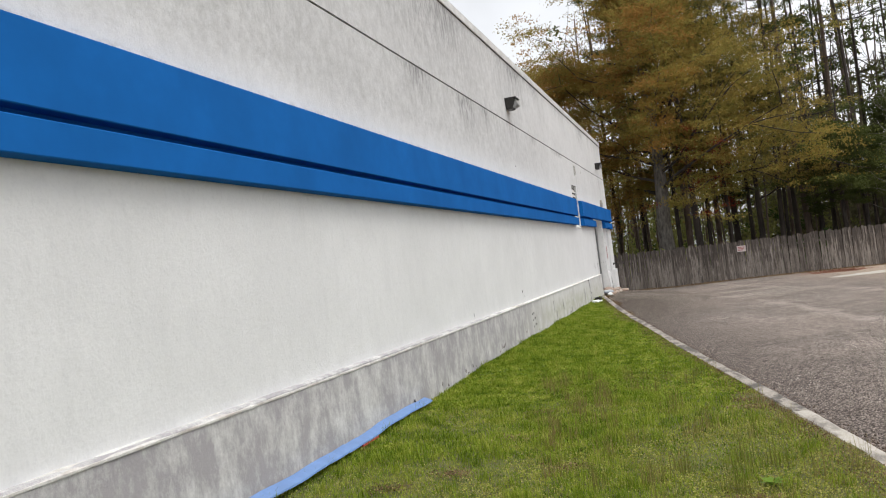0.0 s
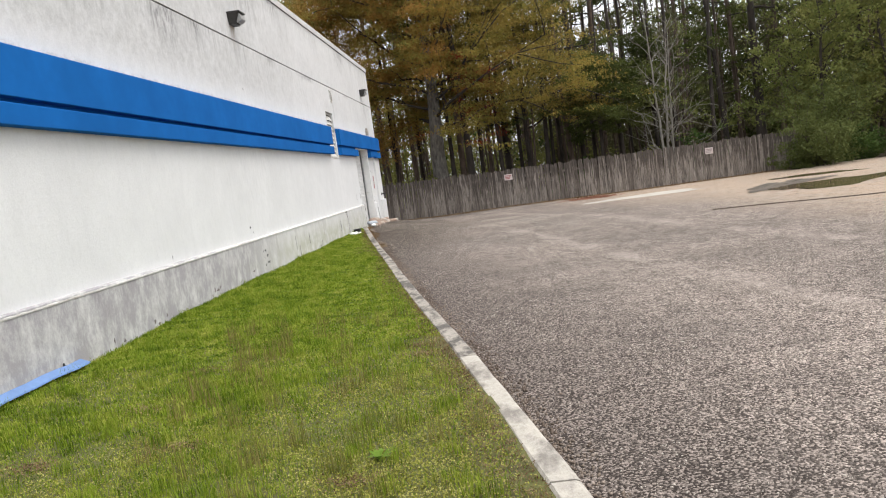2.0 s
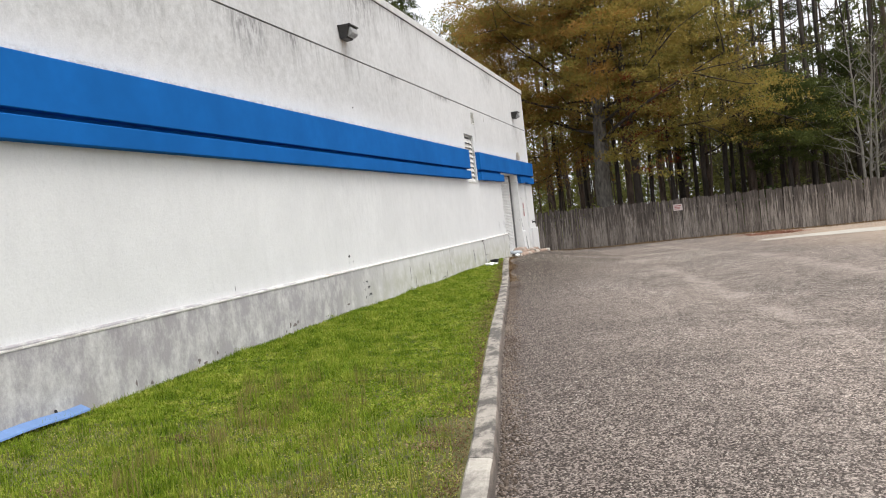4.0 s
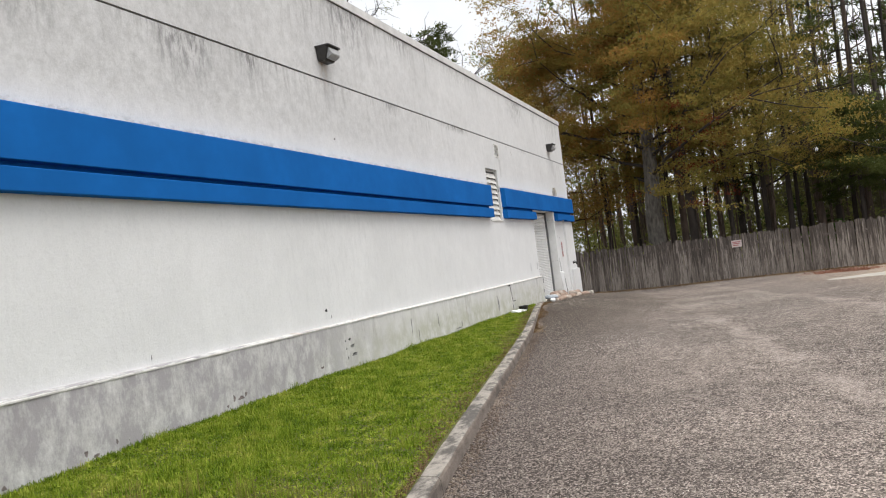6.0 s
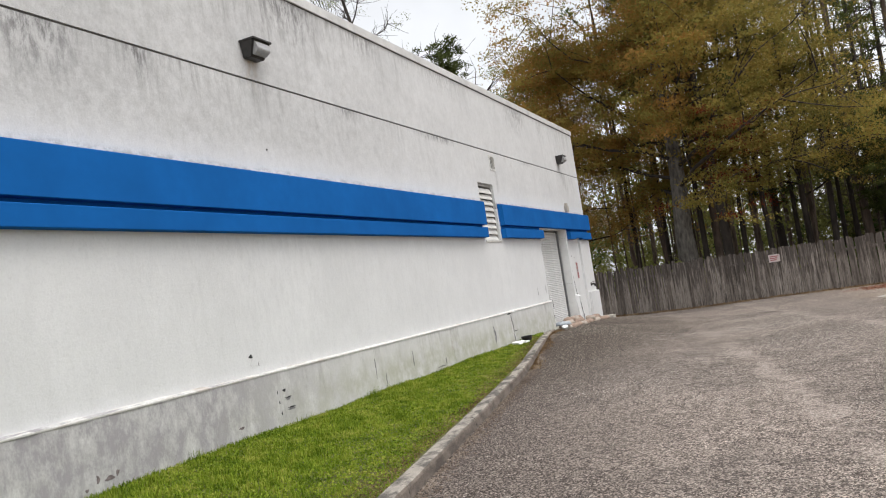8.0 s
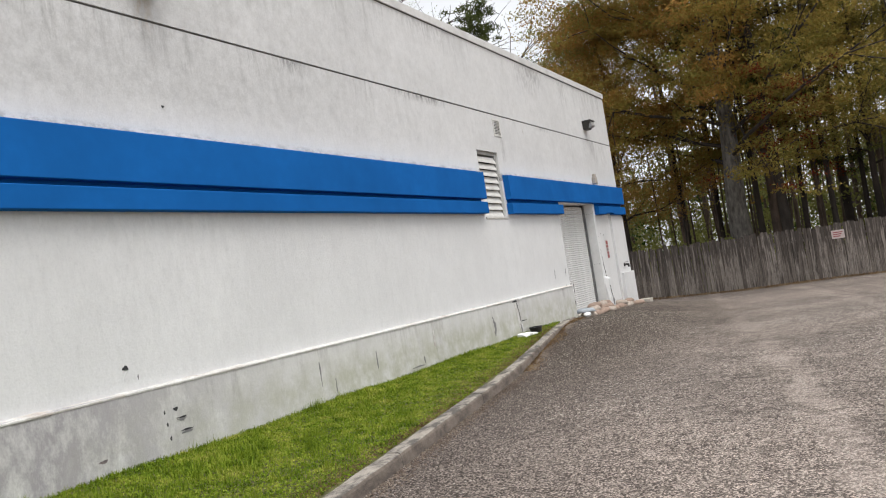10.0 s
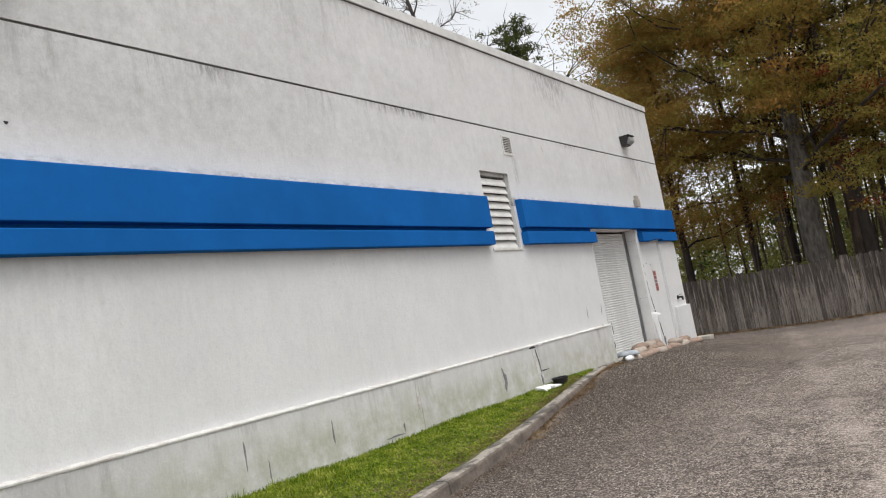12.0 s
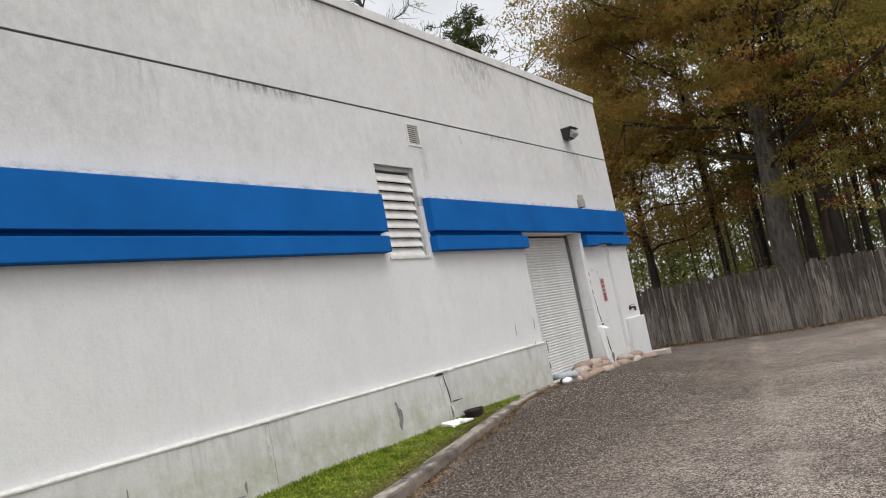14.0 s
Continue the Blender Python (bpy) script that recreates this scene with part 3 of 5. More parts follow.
solo("floor", box(-30, Y0 + 0.4, -0.3, WX - 0.41, Y1 - 0.4, 0.1), M_PAD, "plain concrete floor inside the building", "floor", "structure")

# dark strip at the groove's back, painting its shade deeper
solo("trim", box(WX - 0.034, Y0 + 0.01, 4.9215, WX - 0.014, Y1 - 0.01, 4.9485), M_GAP_SHADE, "dark strip deepening the shade in the wall joint", "wall joint", "structure")

# coping along the parapet, in lengths
coping = thing("trim", "pale metal coping along the parapet top", "coping", kind="structure")
y = Y0
while y < Y1:
    e = min(y + 3.05, Y1 + 0.02)
    part("coping_length", prism([(WX + 0.022, ROOF - 0.165), (WX + 0.03, ROOF - 0.16), (WX + 0.03, ROOF - 0.01), (WX + 0.015, ROOF + 0.003), (WX - 0.42, ROOF - 0.02), (WX - 0.42, ROOF - 0.16)], (y + 0.002, e - 0.002)), M_COPING, coping)
    y = e

# thin dark strip drawn in place of the shadow line below the coping
part("shadow_strip", box(WX + 0.001, Y0, ROOF - 0.178, WX + 0.014, Y1, ROOF - 0.167), M_GAP_SHADE, coping, "dark strip standing in for the shadow gap under the coping")

# blue band: two proud courses with a shadow groove, broken at the louver and the door
band = thing("trim", "blue painted stucco band in two courses", "wall band", kind="structure")
BX = -5.265


def course(ya, yb, lo, hi):
    """One length of the band with softened arrises and a slightly ragged upper edge."""
    bm = bmesh.new()
    n = max(2, int((yb - ya) / 0.22))
    rows = []
    for i in range(n + 1):
        y = ya + (yb - ya) * i / n
        j = 0.012 * math.sin(y * 3.1) * math.sin(y * 1.13) + rk.uniform(-0.004, 0.004)
        c = 0.007
        prof = [(WX - 0.02, lo), (BX - c, lo), (BX, lo + c), (BX, hi - c), (BX - c, hi), (WX - 0.02, hi + (0.02 + j if hi > 3.3 else 0))]
        rows.append([bm.verts.new((px, y, pz)) for px, pz in prof])
    for a, b in zip(rows, rows[1:]):
        for j in range(5):
            bm.faces.new((a[j], a[j + 1], b[j + 1], b[j]))
    bm.faces.new(rows[0][::-1])
    bm.faces.new(rows[-1])
    bmesh.ops.recalc_face_normals(bm, faces=bm.faces[:])
    return bm


part("upper_course", course(Y0 - 0.1, 25.14, 3.03, 3.575), M_BLUE, band)
part("upper_course", course(26.36, 35.13, 3.052, 3.575), M_BLUE, band)
part("lower_course", course(Y0 - 0.1, 25.14, 2.735, 2.967), M_BLUE, band)
part("lower_course", course(26.36, 29.52, 2.735, 2.967), M_BLUE, band)
part("lower_course", course(32.42, 33.1, 2.735, 2.965), M_BLUE, band)
part("lower_course", course(33.1, 33.86, 2.775, 2.965), M_BLUE, band)
part("lower_course", course(33.86, 35.13, 2.735, 2.965), M_BLUE, band)
for ya, yb in ((Y0, 25.1), (26.4, 29.52), (32.45, 35.05)):
    part("groove_back", box(WX - 0.015, ya, 2.94, WX + 0.02, yb, 3.06), M_BLUE, band)

# plinth with a sloping mortar ledge
plinth = thing("baseboard", "grey-stained stucco plinth with a mortar ledge", "plinth", kind="structure")
PX = -5.322
joints = [Y0, 22.35, 25.86, 29.44]


def ledge_z(y):
    return float(np.interp(y, [-14, 3, 8, 14, 24, 29.6], [0.85, 0.835, 0.82, 0.842, 0.885, 0.915]))


def sloped_prism(points, a, b):
    """A solid along y whose marked points follow the ledge height."""
    bm = prism([(x, 0.0 if z is None else z) for x, z in points], (a, b))
    for v in bm.verts:
        if v.co.z > -0.2:
            v.co.z += ledge_z(v.co.y)
    return bm


for a, b in zip(joints, joints[1:]):
    part("plinth_length", sloped_prism([(WX - 0.01, -0.4), (PX + 0.01, -0.4), (PX, 0.0), (PX - 0.012, 0.013), (WX - 0.01, 0.013)], a + 0.003, b - 0.003), M_PLINTH, plinth)
    bm = bmesh.new()
    n = int((b - a) / 0.12)
    rows = []
    for i in range(n + 1):
        y = a + (b - a) * i / n
        j, h = rk.uniform(-0.006, 0.006), ledge_z(y)
        prof = [(PX - 0.002, h + 0.004), (PX + 0.009 + j, h + 0.01), (PX + 0.009 + j, h + 0.026), (PX - 0.008 + j, h + 0.034 + j), (WX - 0.01, h + 0.048 + j * 1.5)]
        rows.append([bm.verts.new((px, y, pz)) for px, pz in prof])
    for p, q in zip(rows, rows[1:]):
        for k in range(4):
            bm.faces.new((p[k], p[k + 1], q[k + 1], q[k]))
    bmesh.ops.recalc_face_normals(bm, faces=bm.faces[:])
    part("ledge", bm, M_LEDGE, plinth)
part("corner_block", box(WX - 0.01, 33.95, -0.3, PX + 0.03, Y1 + 0.08, 0.97, 0.015), M_WALL, plinth, "white stucco corner block")
part("pilaster", box(WX - 0.01, 33.8, 0.4, WX + 0.03, Y1 + 0.025, 2.7, 0.006), M_WALL, plinth, "white stucco corner strip")

# ---- roll-up door ----
door = thing("door_1", "closed pale grey ribbed roll-up door in a deep reveal", "roll-up door", kind="structure")
DX = WX - 0.31
slat_prof = [(0.0, 0.0), (0.011, 0.005), (0.018, 0.022), (0.014, 0.039), (0.003, 0.051), (-0.006, 0.054), (-0.006, 0.0)]
bm = prism([(x, z) for x, z in slat_prof], (DOOR[0] + 0.05, DOOR[1] - 0.05))
slat_me = mesh_of("slat", bm, M_DOOR)
z = 0.18
while z < DOOR[3] - 0.04:
    o = new("slat", slat_me)
    o.parent = door
    o.matrix_basis = pose(DX, 0, z)
    z += 0.0555
part("guide_rail", box(DX - 0.03, DOOR[0] + 0.002, 0.1, DX + 0.06, DOOR[0] + 0.07, DOOR[3] - 0.004, 0.006), M_GUIDE, door, "dark steel guide rail")
part("guide_rail", box(DX - 0.03, DOOR[1] - 0.07, 0.1, DX + 0.06, DOOR[1] - 0.002, DOOR[3] - 0.004, 0.006), M_GUIDE, door, "dark steel guide rail")
part("bottom_bar", box(DX - 0.02, DOOR[0] + 0.06, 0.11, DX + 0.035, DOOR[1] - 0.06, 0.185, 0.008), M_GUIDE, door)
part("jamb_plate", box(DX + 0.08, DOOR[1] - 0.012, 0.15, WX + 0.006, DOOR[1] - 0.001, DOOR[3] - 0.01), M_DOOR, door, "grey painted steel jamb plate")
part("jamb_plate", box(DX + 0.08, DOOR[0] + 0.001, 0.15, WX + 0.006, DOOR[0] + 0.012, DOOR[3] - 0.01), M_DOOR, door, "grey painted steel jamb plate")
part("threshold", box(DX - 0.15, DOOR[0], -0.2, WX + 0.12, DOOR[1], 0.14, 0.02), M_PAD, door, "rough concrete threshold")
for zz in (1.35, 2.78):
    for dx in (0.12, 0.19, 0.26):
        bm = bmesh.new()
        bmesh.ops.create_cone(bm, cap_ends=True, segments=8, radius1=0.011, radius2=0.008, depth=0.008, matrix=pose(DX + dx, DOOR[1] - 0.016, zz, 90))
        part("bolt", bm, M_GUIDE, door)

# ---- louver and vent ----
louver = thing("window_1", "tall white metal louver set through the blue band", "louver", kind="structure")
LX = WX - 0.085
part("window_frame", box(LX - 0.09, LOUV[0] + 0.001, LOUV[2], LX + 0.045, LOUV[0] + 0.05, LOUV[3], 0.004), M_LOUVER_FRAME, louver)
part("window_frame", box(LX - 0.09, LOUV[1] - 0.07, LOUV[2], LX + 0.045, LOUV[1] - 0.001, LOUV[3], 0.004), M_LOUVER_FRAME, louver)
part("window_frame", box(LX - 0.09, LOUV[0] + 0.052, LOUV[3] - 0.07, LX + 0.035, LOUV[1] - 0.072, LOUV[3] - 0.001, 0.004), M_LOUVER_FRAME, louver)
part("window_sill", box(LX - 0.09, LOUV[0] - 0.03, LOUV[2] - 0.03, WX + 0.02, LOUV[1] + 0.03, LOUV[2] + 0.015, 0.006), M_LOUVER, louver, "white metal sill")
part("backing", box(LX - 0.16, LOUV[0] + 0.01, LOUV[2], LX - 0.12, LOUV[1] - 0.01, LOUV[3]), M_DARK, louver)
bm = prism([(0.05, 0.0), (0.055, 0.004), (0.052, 0.03), (0.0, 0.14), (-0.006, 0.138), (0.044, 0.028), (0.043, 0.004)], (LOUV[0] + 0.05, LOUV[1] - 0.07))
blade_me = mesh_of("slat", bm, M_LOUVER)
for i in range(9):
    o = new("slat", blade_me)
    o.parent = louver
    o.matrix_basis = pose(LX, 0, LOUV[2] + 0.02 + i * 0.143)

vent = thing("window_2", "small white slatted wall vent", "vent", kind="structure")
part("window_frame", box(WX - 0.05, VENT[0], VENT[2], WX + 0.015, VENT[0] + 0.035, VENT[3], 0.003), M_LOUVER, vent)
part("window_frame", box(WX - 0.05, VENT[1] - 0.035, VENT[2], WX + 0.015, VENT[1], VENT[3], 0.003), M_LOUVER, vent)
part("window_frame", box(WX - 0.05, VENT[0] + 0.036, VENT[3] - 0.035, WX + 0.015, VENT[1] - 0.036, VENT[3], 0.003), M_LOUVER, vent)
part("window_frame", box(WX - 0.05, VENT[0] + 0.036, VENT[2], WX + 0.015, VENT[1] - 0.036, VENT[2] + 0.035, 0.003), M_LOUVER, vent)
part("backing", box(WX - 0.09, VENT[0] + 0.01, VENT[2], WX - 0.06, VENT[1] - 0.01, VENT[3]), M_DARK, vent)
vane_me = mesh_of("slat", prism([(0.008, 0.0), (0.012, 0.002), (0.012, 0.014), (-0.02, 0.03), (-0.024, 0.026), (0.008, 0.012)], (VENT[0] + 0.036, VENT[1] - 0.036)), M_LOUVER)
for i in range(9):
    o = new("slat", vane_me)
    o.parent = vent
    o.matrix_basis = pose(WX, 0, VENT[2] + 0.04 + i * 0.034)


# ---- wall-pack lamps ----
def wall_pack(label):
    ob = thing("wall_lamp", label, "wall lamp", group="wall lamps on the stucco wall")
    # tapered housing: wide hood on top, narrower foot
    bm = bmesh.new()
    top = [(0.0, -0.2, 0.26), (0.24, -0.2, 0.22), (0.24, 0.2, 0.22), (0.0, 0.2, 0.26)]
    low = [(0.0, -0.15, 0.0), (0.15, -0.15, 0.0), (0.15, 0.15, 0.0), (0.0, 0.15, 0.0)]
    a, b = [bm.verts.new(p) for p in top], [bm.verts.new(p) for p in low]
    bm.faces.new(a)
    bm.faces.new(b[::-1])
    for i in range(4):
        j = (i + 1) % 4
        bm.faces.new((a[j], a[i], b[i], b[j]))
    bmesh.ops.recalc_face_normals(bm, faces=bm.faces[:])
    bmesh.ops.bevel(bm, geom=bm.edges[:], offset=0.012, segments=2, affect="EDGES")
    housing = part("housing", bm, M_BRONZE, ob, "dark bronze metal housing")
    # prismatic glass: a sloping upper face over a bulging lower lip
    bm = prism([(0.222, 0.2), (0.242, 0.196), (0.272, 0.095), (0.258, 0.066), (0.2, 0.03), (0.13, 0.028), (0.13, 0.2)], (-0.16, 0.16))
    for v in bm.verts:
        v.co.y *= 0.82 + 0.9 * v.co.z
    bmesh.ops.bevel(bm, geom=bm.edges[:], offset=0.006, segments=2, affect="EDGES")
    part("lens", bm, M_LENS, housing, "frosted ribbed lens")
    bm = box(-0.004, -0.13, 0.03, 0.012, 0.13, 0.22)
    part("back_plate", bm, M_BRONZE, ob)
    part("hood", box(0.0, -0.208, 0.222, 0.262, 0.208, 0.25, 0.006), M_BRONZE, housing, "overhanging dark metal hood")
    return ob


lamp_a = wall_pack("dark bronze wall pack lamp, unlit, above the joint")
lamp_a.matrix_basis = pose(WX, 17.1, 5.22)
copy_thing(lamp_a, pose(WX, 32.75, 5.21))

# ---- sensor box above the band, hose bib, sign, patches ----
sensor = thing("security_sensor", "small beige weatherproof box on the wall above the band", "sensor")
part("body", box(WX + 0.002, 32.62, 3.63, WX + 0.1, 32.84, 3.82, 0.012), M_SENSOR, sensor)
part("hood", box(WX + 0.002, 32.7, 3.824, WX + 0.08, 32.84, 3.92, 0.012), M_SENSOR, sensor)

bib = thing("hose_bib", "dark metal hose tap on the corner strip", "tap")
bm = bmesh.new()
bmesh.ops.create_cone(bm, cap_ends=True, segments=12, radius1=0.06, radius2=0.05, depth=0.03, matrix=pose(WX + 0.045, 34.4, 1.2, 0, 90))
part("flange", bm, M_BRONZE, bib)
bm = bmesh.new()
bmesh.ops.create_cone(bm, cap_ends=True, segments=10, radius1=0.03, radius2=0.026, depth=0.12, matrix=pose(WX + 0.115, 34.4, 1.2, 0, 90))
bmesh.ops.create_cone(bm, cap_ends=True, segments=10, radius1=0.024, radius2=0.03, depth=0.1, matrix=pose(WX + 0.16, 34.4, 1.16))
spout = part("spout", bm, M_BRONZE, bib)
bm = bmesh.new()
bmesh.ops.create_cone(bm, cap_ends=True, segments=8, radius1=0.045, radius2=0.045, depth=0.014, matrix=pose(WX + 0.12, 34.4, 1.27))
part("tap_handle", bm, M_BRONZE, spout)

notice = thing("wall_sign", "narrow pinkish notice with red lettering, unreadable", "sign")
NX = WX - 0.033
panel = part("panel", box(NX, 33.05, 1.46, NX + 0.006, 33.27, 2.0, 0.002), M_SIGN, notice)
for zz, hh in ((1.885, 0.1), (1.79, 0.07), (1.7, 0.06), (1.6, 0.07), (1.49, 0.1)):
    part("lettering_bar", box(NX + 0.007, 33.075, zz - 0.012, NX + 0.009, 33.245, zz + hh - 0.012), M_SIGN_RED if hh > 0.065 else M_SIGN_GREY, panel)


def blot(cy, cz, w, h, x, seed, lean=0.0):
    """A flat ragged patch on the wall, 4 mm thick."""
    r = random.Random(seed)
    bm = bmesh.new()
    if abs(x - PX) < 0.02:
        x += 0.0085 * max(0.0, 0.85 - cz)
    a, b = [], []
    for i in range(20):
        t = 2 * math.pi * i / 20
        k = 0.78 + 0.16 * math.sin(3 * t + seed) + r.uniform(-0.14, 0.1)
        z = math.sin(t) * h / 2 * k
        y = math.cos(t) * w / 2 * k + lean * z
        a.append(bm.verts.new((x + 0.004, cy + y, cz + z)))
        b.append(bm.verts.new((x - 0.004, cy + y, cz + z)))
    bm.faces.new(a)
    for i in range(20):
        j = (i + 1) % 20
        bm.faces.new((a[j], a[i], b[i], b[j]))
    bmesh.ops.recalc_face_normals(bm, faces=bm.faces[:])
    return bm


damage = thing("trim", "holes, cracks and broken stucco on the wall base", "stucco damage", kind="structure")
for cy, cz, w, h, x, mt, lean in (
        (24.68, 0.5, 0.15, 0.44, PX, M_EXPOSED, -0.1), (24.63, 0.53, 0.03, 0.34, PX + 0.003, M_LEDGE, -0.1), (25.86, 0.58, 0.17, 0.7, PX, M_LEDGE, -0.2), (25.93, 0.62, 0.035, 0.5, PX + 0.003, M_DARK, -0.2),
        (25.98, 0.33, 0.1, 0.16, PX, M_WALL, 0), (25.8, 0.885, 0.3, 0.05, PX + 0.004, M_DARK, 0), (26.1, 0.915, 0.22, 0.05, PX + 0.006, M_FOAM, 0.0), (26.12, 0.45, 0.35, 0.025, PX, M_DARK, 0.0),
        (16.24, 1.13, 0.09, 0.06, WX, M_DARK, 0), (16.3, 1.05, 0.2, 0.16, WX - 0.001, M_WALL, 0), (16.38, 1.02, 0.02, 0.06, WX, M_EXPOSED, 0), (16.73, 0.61, 0.08, 0.05, PX, M_DARK, 0), (16.8, 0.49, 0.15, 0.045, PX, M_EXPOSED, 0.5), (16.8, 0.51, 0.17, 0.02, PX + 0.002, M_DARK, 0.3), (16.85, 0.35, 0.19, 0.045, PX, M_EXPOSED, 0.5), (16.85, 0.37, 0.22, 0.02, PX + 0.002, M_DARK, 0.3),
        (16.58, 0.6, 0.02, 0.05, PX, M_DARK, 0), (16.6, 0.47, 0.025, 0.05, PX, M_DARK, 0), (16.62, 0.32, 0.025, 0.06, PX, M_DARK, 0), (15.8, 0.3, 0.12, 0.04, PX, M_STAIN, 0.6),
        (13.78, 0.25, 0.14, 0.06, PX, M_STAIN, 0.5), (13.64, 0.27, 0.05, 0.1, PX, M_STAIN, 0), (13.88, 0.28, 0.05, 0.07, PX, M_STAIN, 0.3), (13.5, 0.2, 0.05, 0.04, PX, M_STAIN, 0), (11.3, 0.2, 0.05, 0.08, PX, M_STAIN, 0), (11.42, 0.15, 0.09, 0.05, PX, M_STAIN, 0.3), (11.7, 0.22, 0.03, 0.06, PX, M_STAIN, 0), (10.4, 0.14, 0.06, 0.05, PX, M_STAIN, 0), (10.15, 0.19, 0.03, 0.08, PX, M_STAIN, 0), (29.2, 0.9, 0.03, 0.2, WX, M_DARK, 0), (29.5, 0.83, 0.025, 0.3, PX + 0.002, M_EXPOSED, 0), (29.45, 0.5, 0.03, 0.14, PX + 0.002, M_DARK, 0),
        (32.5, 2.12, 0.035, 0.1, WX - 0.035, M_DARK, 0), (32.49, 1.93, 0.04, 0.16, WX - 0.035, M_EXPOSED, 0.1), (32.5, 1.72, 0.05, 0.14, WX - 0.035, M_DARK, -0.2), (32.53, 1.52, 0.03, 0.26, WX - 0.035, M_EXPOSED, -0.25), (32.57, 1.3, 0.04, 0.22, WX - 0.033, M_DARK, -0.2), (32.62, 1.12, 0.05, 0.2, WX - 0.033, M_DARK, -0.35), (32.66, 0.98, 0.12, 0.06, WX - 0.03, M_DARK, 0), (32.52, 1.15, 0.08, 0.16, WX - 0.034, M_FOAM, 0), (29.3, 1.3, 0.03, 0.24, WX, M_EXPOSED, 0.2), (28.55, 1.28, 0.025, 0.26, WX, M_EXPOSED, 0.1), (32.72, 2.2, 0.03, 0.06, WX - 0.035, M_DARK, 0), (33.0, 2.15, 0.03, 0.05, WX - 0.035, M_EXPOSED, 0),
        (17.2, 3.95, 0.05, 0.04, WX, M_DARK, 0), (27.95, 4.72, 0.05, 0.16, WX, M_LEDGE, 0), (19.2, 0.55, 0.025, 0.4, PX, M_EXPOSED, 0), (19.5, 0.3, 0.02, 0.3, PX, M_EXPOSED, 0), (9.0, 0.16, 0.06, 0.1, PX + 0.012, M_DARK, 0), (25.95, 0.3, 0.06, 0.2, PX + 0.003, M_EXPOSED, -0.1), (22.3, 0.62, 0.06, 0.5, PX, M_LEDGE, 0), (20.55, 0.5, 0.03, 0.35, PX, M_EXPOSED, 0), (21.7, 0.22, 0.5, 0.03, PX, M_EXPOSED, 0), (21.9, 0.3, 0.04, 0.14, PX, M_EXPOSED, 0), (12.4, 0.97, 0.012, 0.07, WX, M_EXPOSED, 0)):
    part("broken_patch", blot(cy, cz, w, h, x, int(cy * 100 + cz * 7), lean), mt, damage)

# broken jamb stump beside the door
stump = thing("broken_plinth_stump", "cracked white stucco stump beside the roll-up door", "plinth stump")
bm = box(WX - 0.02, 32.3, 0.0, WX + 0.12, 32.62, 0.92, 0.02)
for v in bm.verts:
    if v.co.z > 0.5:
        v.co.y += 0.06 * math.sin(v.co.x * 40) + 0.02
        v.co.z += 0.05 * math.sin(v.co.y * 23)
stump_body = part("stump_body", bm, M_WALL, stump)
part("crack", blot(32.42, 0.5, 0.05, 0.5, WX + 0.122, 5, -0.3), M_DARK, stump_body)
part("crack", blot(32.5, 0.25, 0.16, 0.3, WX + 0.123, 6), M_EXPOSED, stump_body)


# ---- sandbags ----
def bag_mesh(seed, mat, length=0.52, width=0.3, height=0.1):
    r = random.Random(seed)
    bm = bmesh.new()
    bmesh.ops.create_grid(bm, x_segments=10, y_segments=6, size=0.5)
    top = list(bm.verts)
    for v in top:
        u, w = v.co.x * 2, v.co.y * 2
        k = (1 - abs(u) ** 3.5) * (1 - abs(w) ** 3.0)
        pinch = 1 - 0.12 * abs(u) ** 4
        v.co = Vector((u * length / 2, w * width / 2 * pinch, height * 0.15 + height * max(k, 0) ** 0.36 + r.uniform(-0.006, 0.006)))
    ext = bmesh.ops.extrude_edge_only(bm, edges=[e for e in bm.edges if e.is_boundary])
    low = [g for g in ext["geom"] if isinstance(g, bmesh.types.BMVert)]
    for v in low:
        v.co.z = 0.0
        v.co.x *= 0.93
        v.co.y *= 0.9
    bmesh.ops.recalc_face_normals(bm, faces=bm.faces[:])
    return mesh_of("sandbag", bm, mat, True)


bag_grey = bag_mesh(9, M_BAG_GREY)
bag_meshes = [bag_mesh(i, M_BAG if i % 3 else M_BAG_PALE) for i in range(5)]
bags = [(-5.2, 29.95, 0, 80), (-5.14, 30.45, 0, 95), (-5.17, 31.0, 0, 84), (-5.12, 31.55, 0, 97), (-5.2, 32.02, 0, 88), (-5.3, 30.7, 0.09, 90), (-5.28, 31.3, 0.09, 83), (-5.26, 31.85, 0.09, 98), (-5.22, 29.78, 0.11, 60), (-5.36, 30.95, 0.17, 86), (-5.34, 31.5, 0.17, 95), (-5.4, 31.95, 0.17, 80),
        (-5.25, 32.95, 0, 92), (-5.2, 33.45, 0, 86), (-5.28, 33.9, 0.02, 95), (-5.27, 33.15, 0.09, 88), (-5.24, 33.75, 0.09, 93), (-5.05, 33.9, 0.0, 20)]
for i, (x, y, dz, rz) in enumerate(bags):
    o = new("sandbag", bag_grey if i == 8 else bag_meshes[i % 5])
    o.matrix_basis = pose(x, y, float(lot_z(x, y)) + dz - 0.012, 4 * math.sin(i * 2.2), 5 * math.cos(i * 1.7), rz)
    tagged(o, "faded grey sandbag slumped against the door" if i == 8 else "dusty tan sandbag piled against the door" if y < 32.3 else "dusty tan sandbag piled at the wall foot", "sandbag", "sandbags at the door")
bm = bmesh.new()
bmesh.ops.create_icosphere(bm, subdivisions=2, radius=0.1, matrix=Matrix.LocRotScale((-5.12, 29.62, float(lot_z(-5.12, 29.62)) + 0.05), None, (0.9, 1.4, 0.7)))
for v in bm.verts:
    v.co += noise.noise_vector(v.co * 9) * 0.015
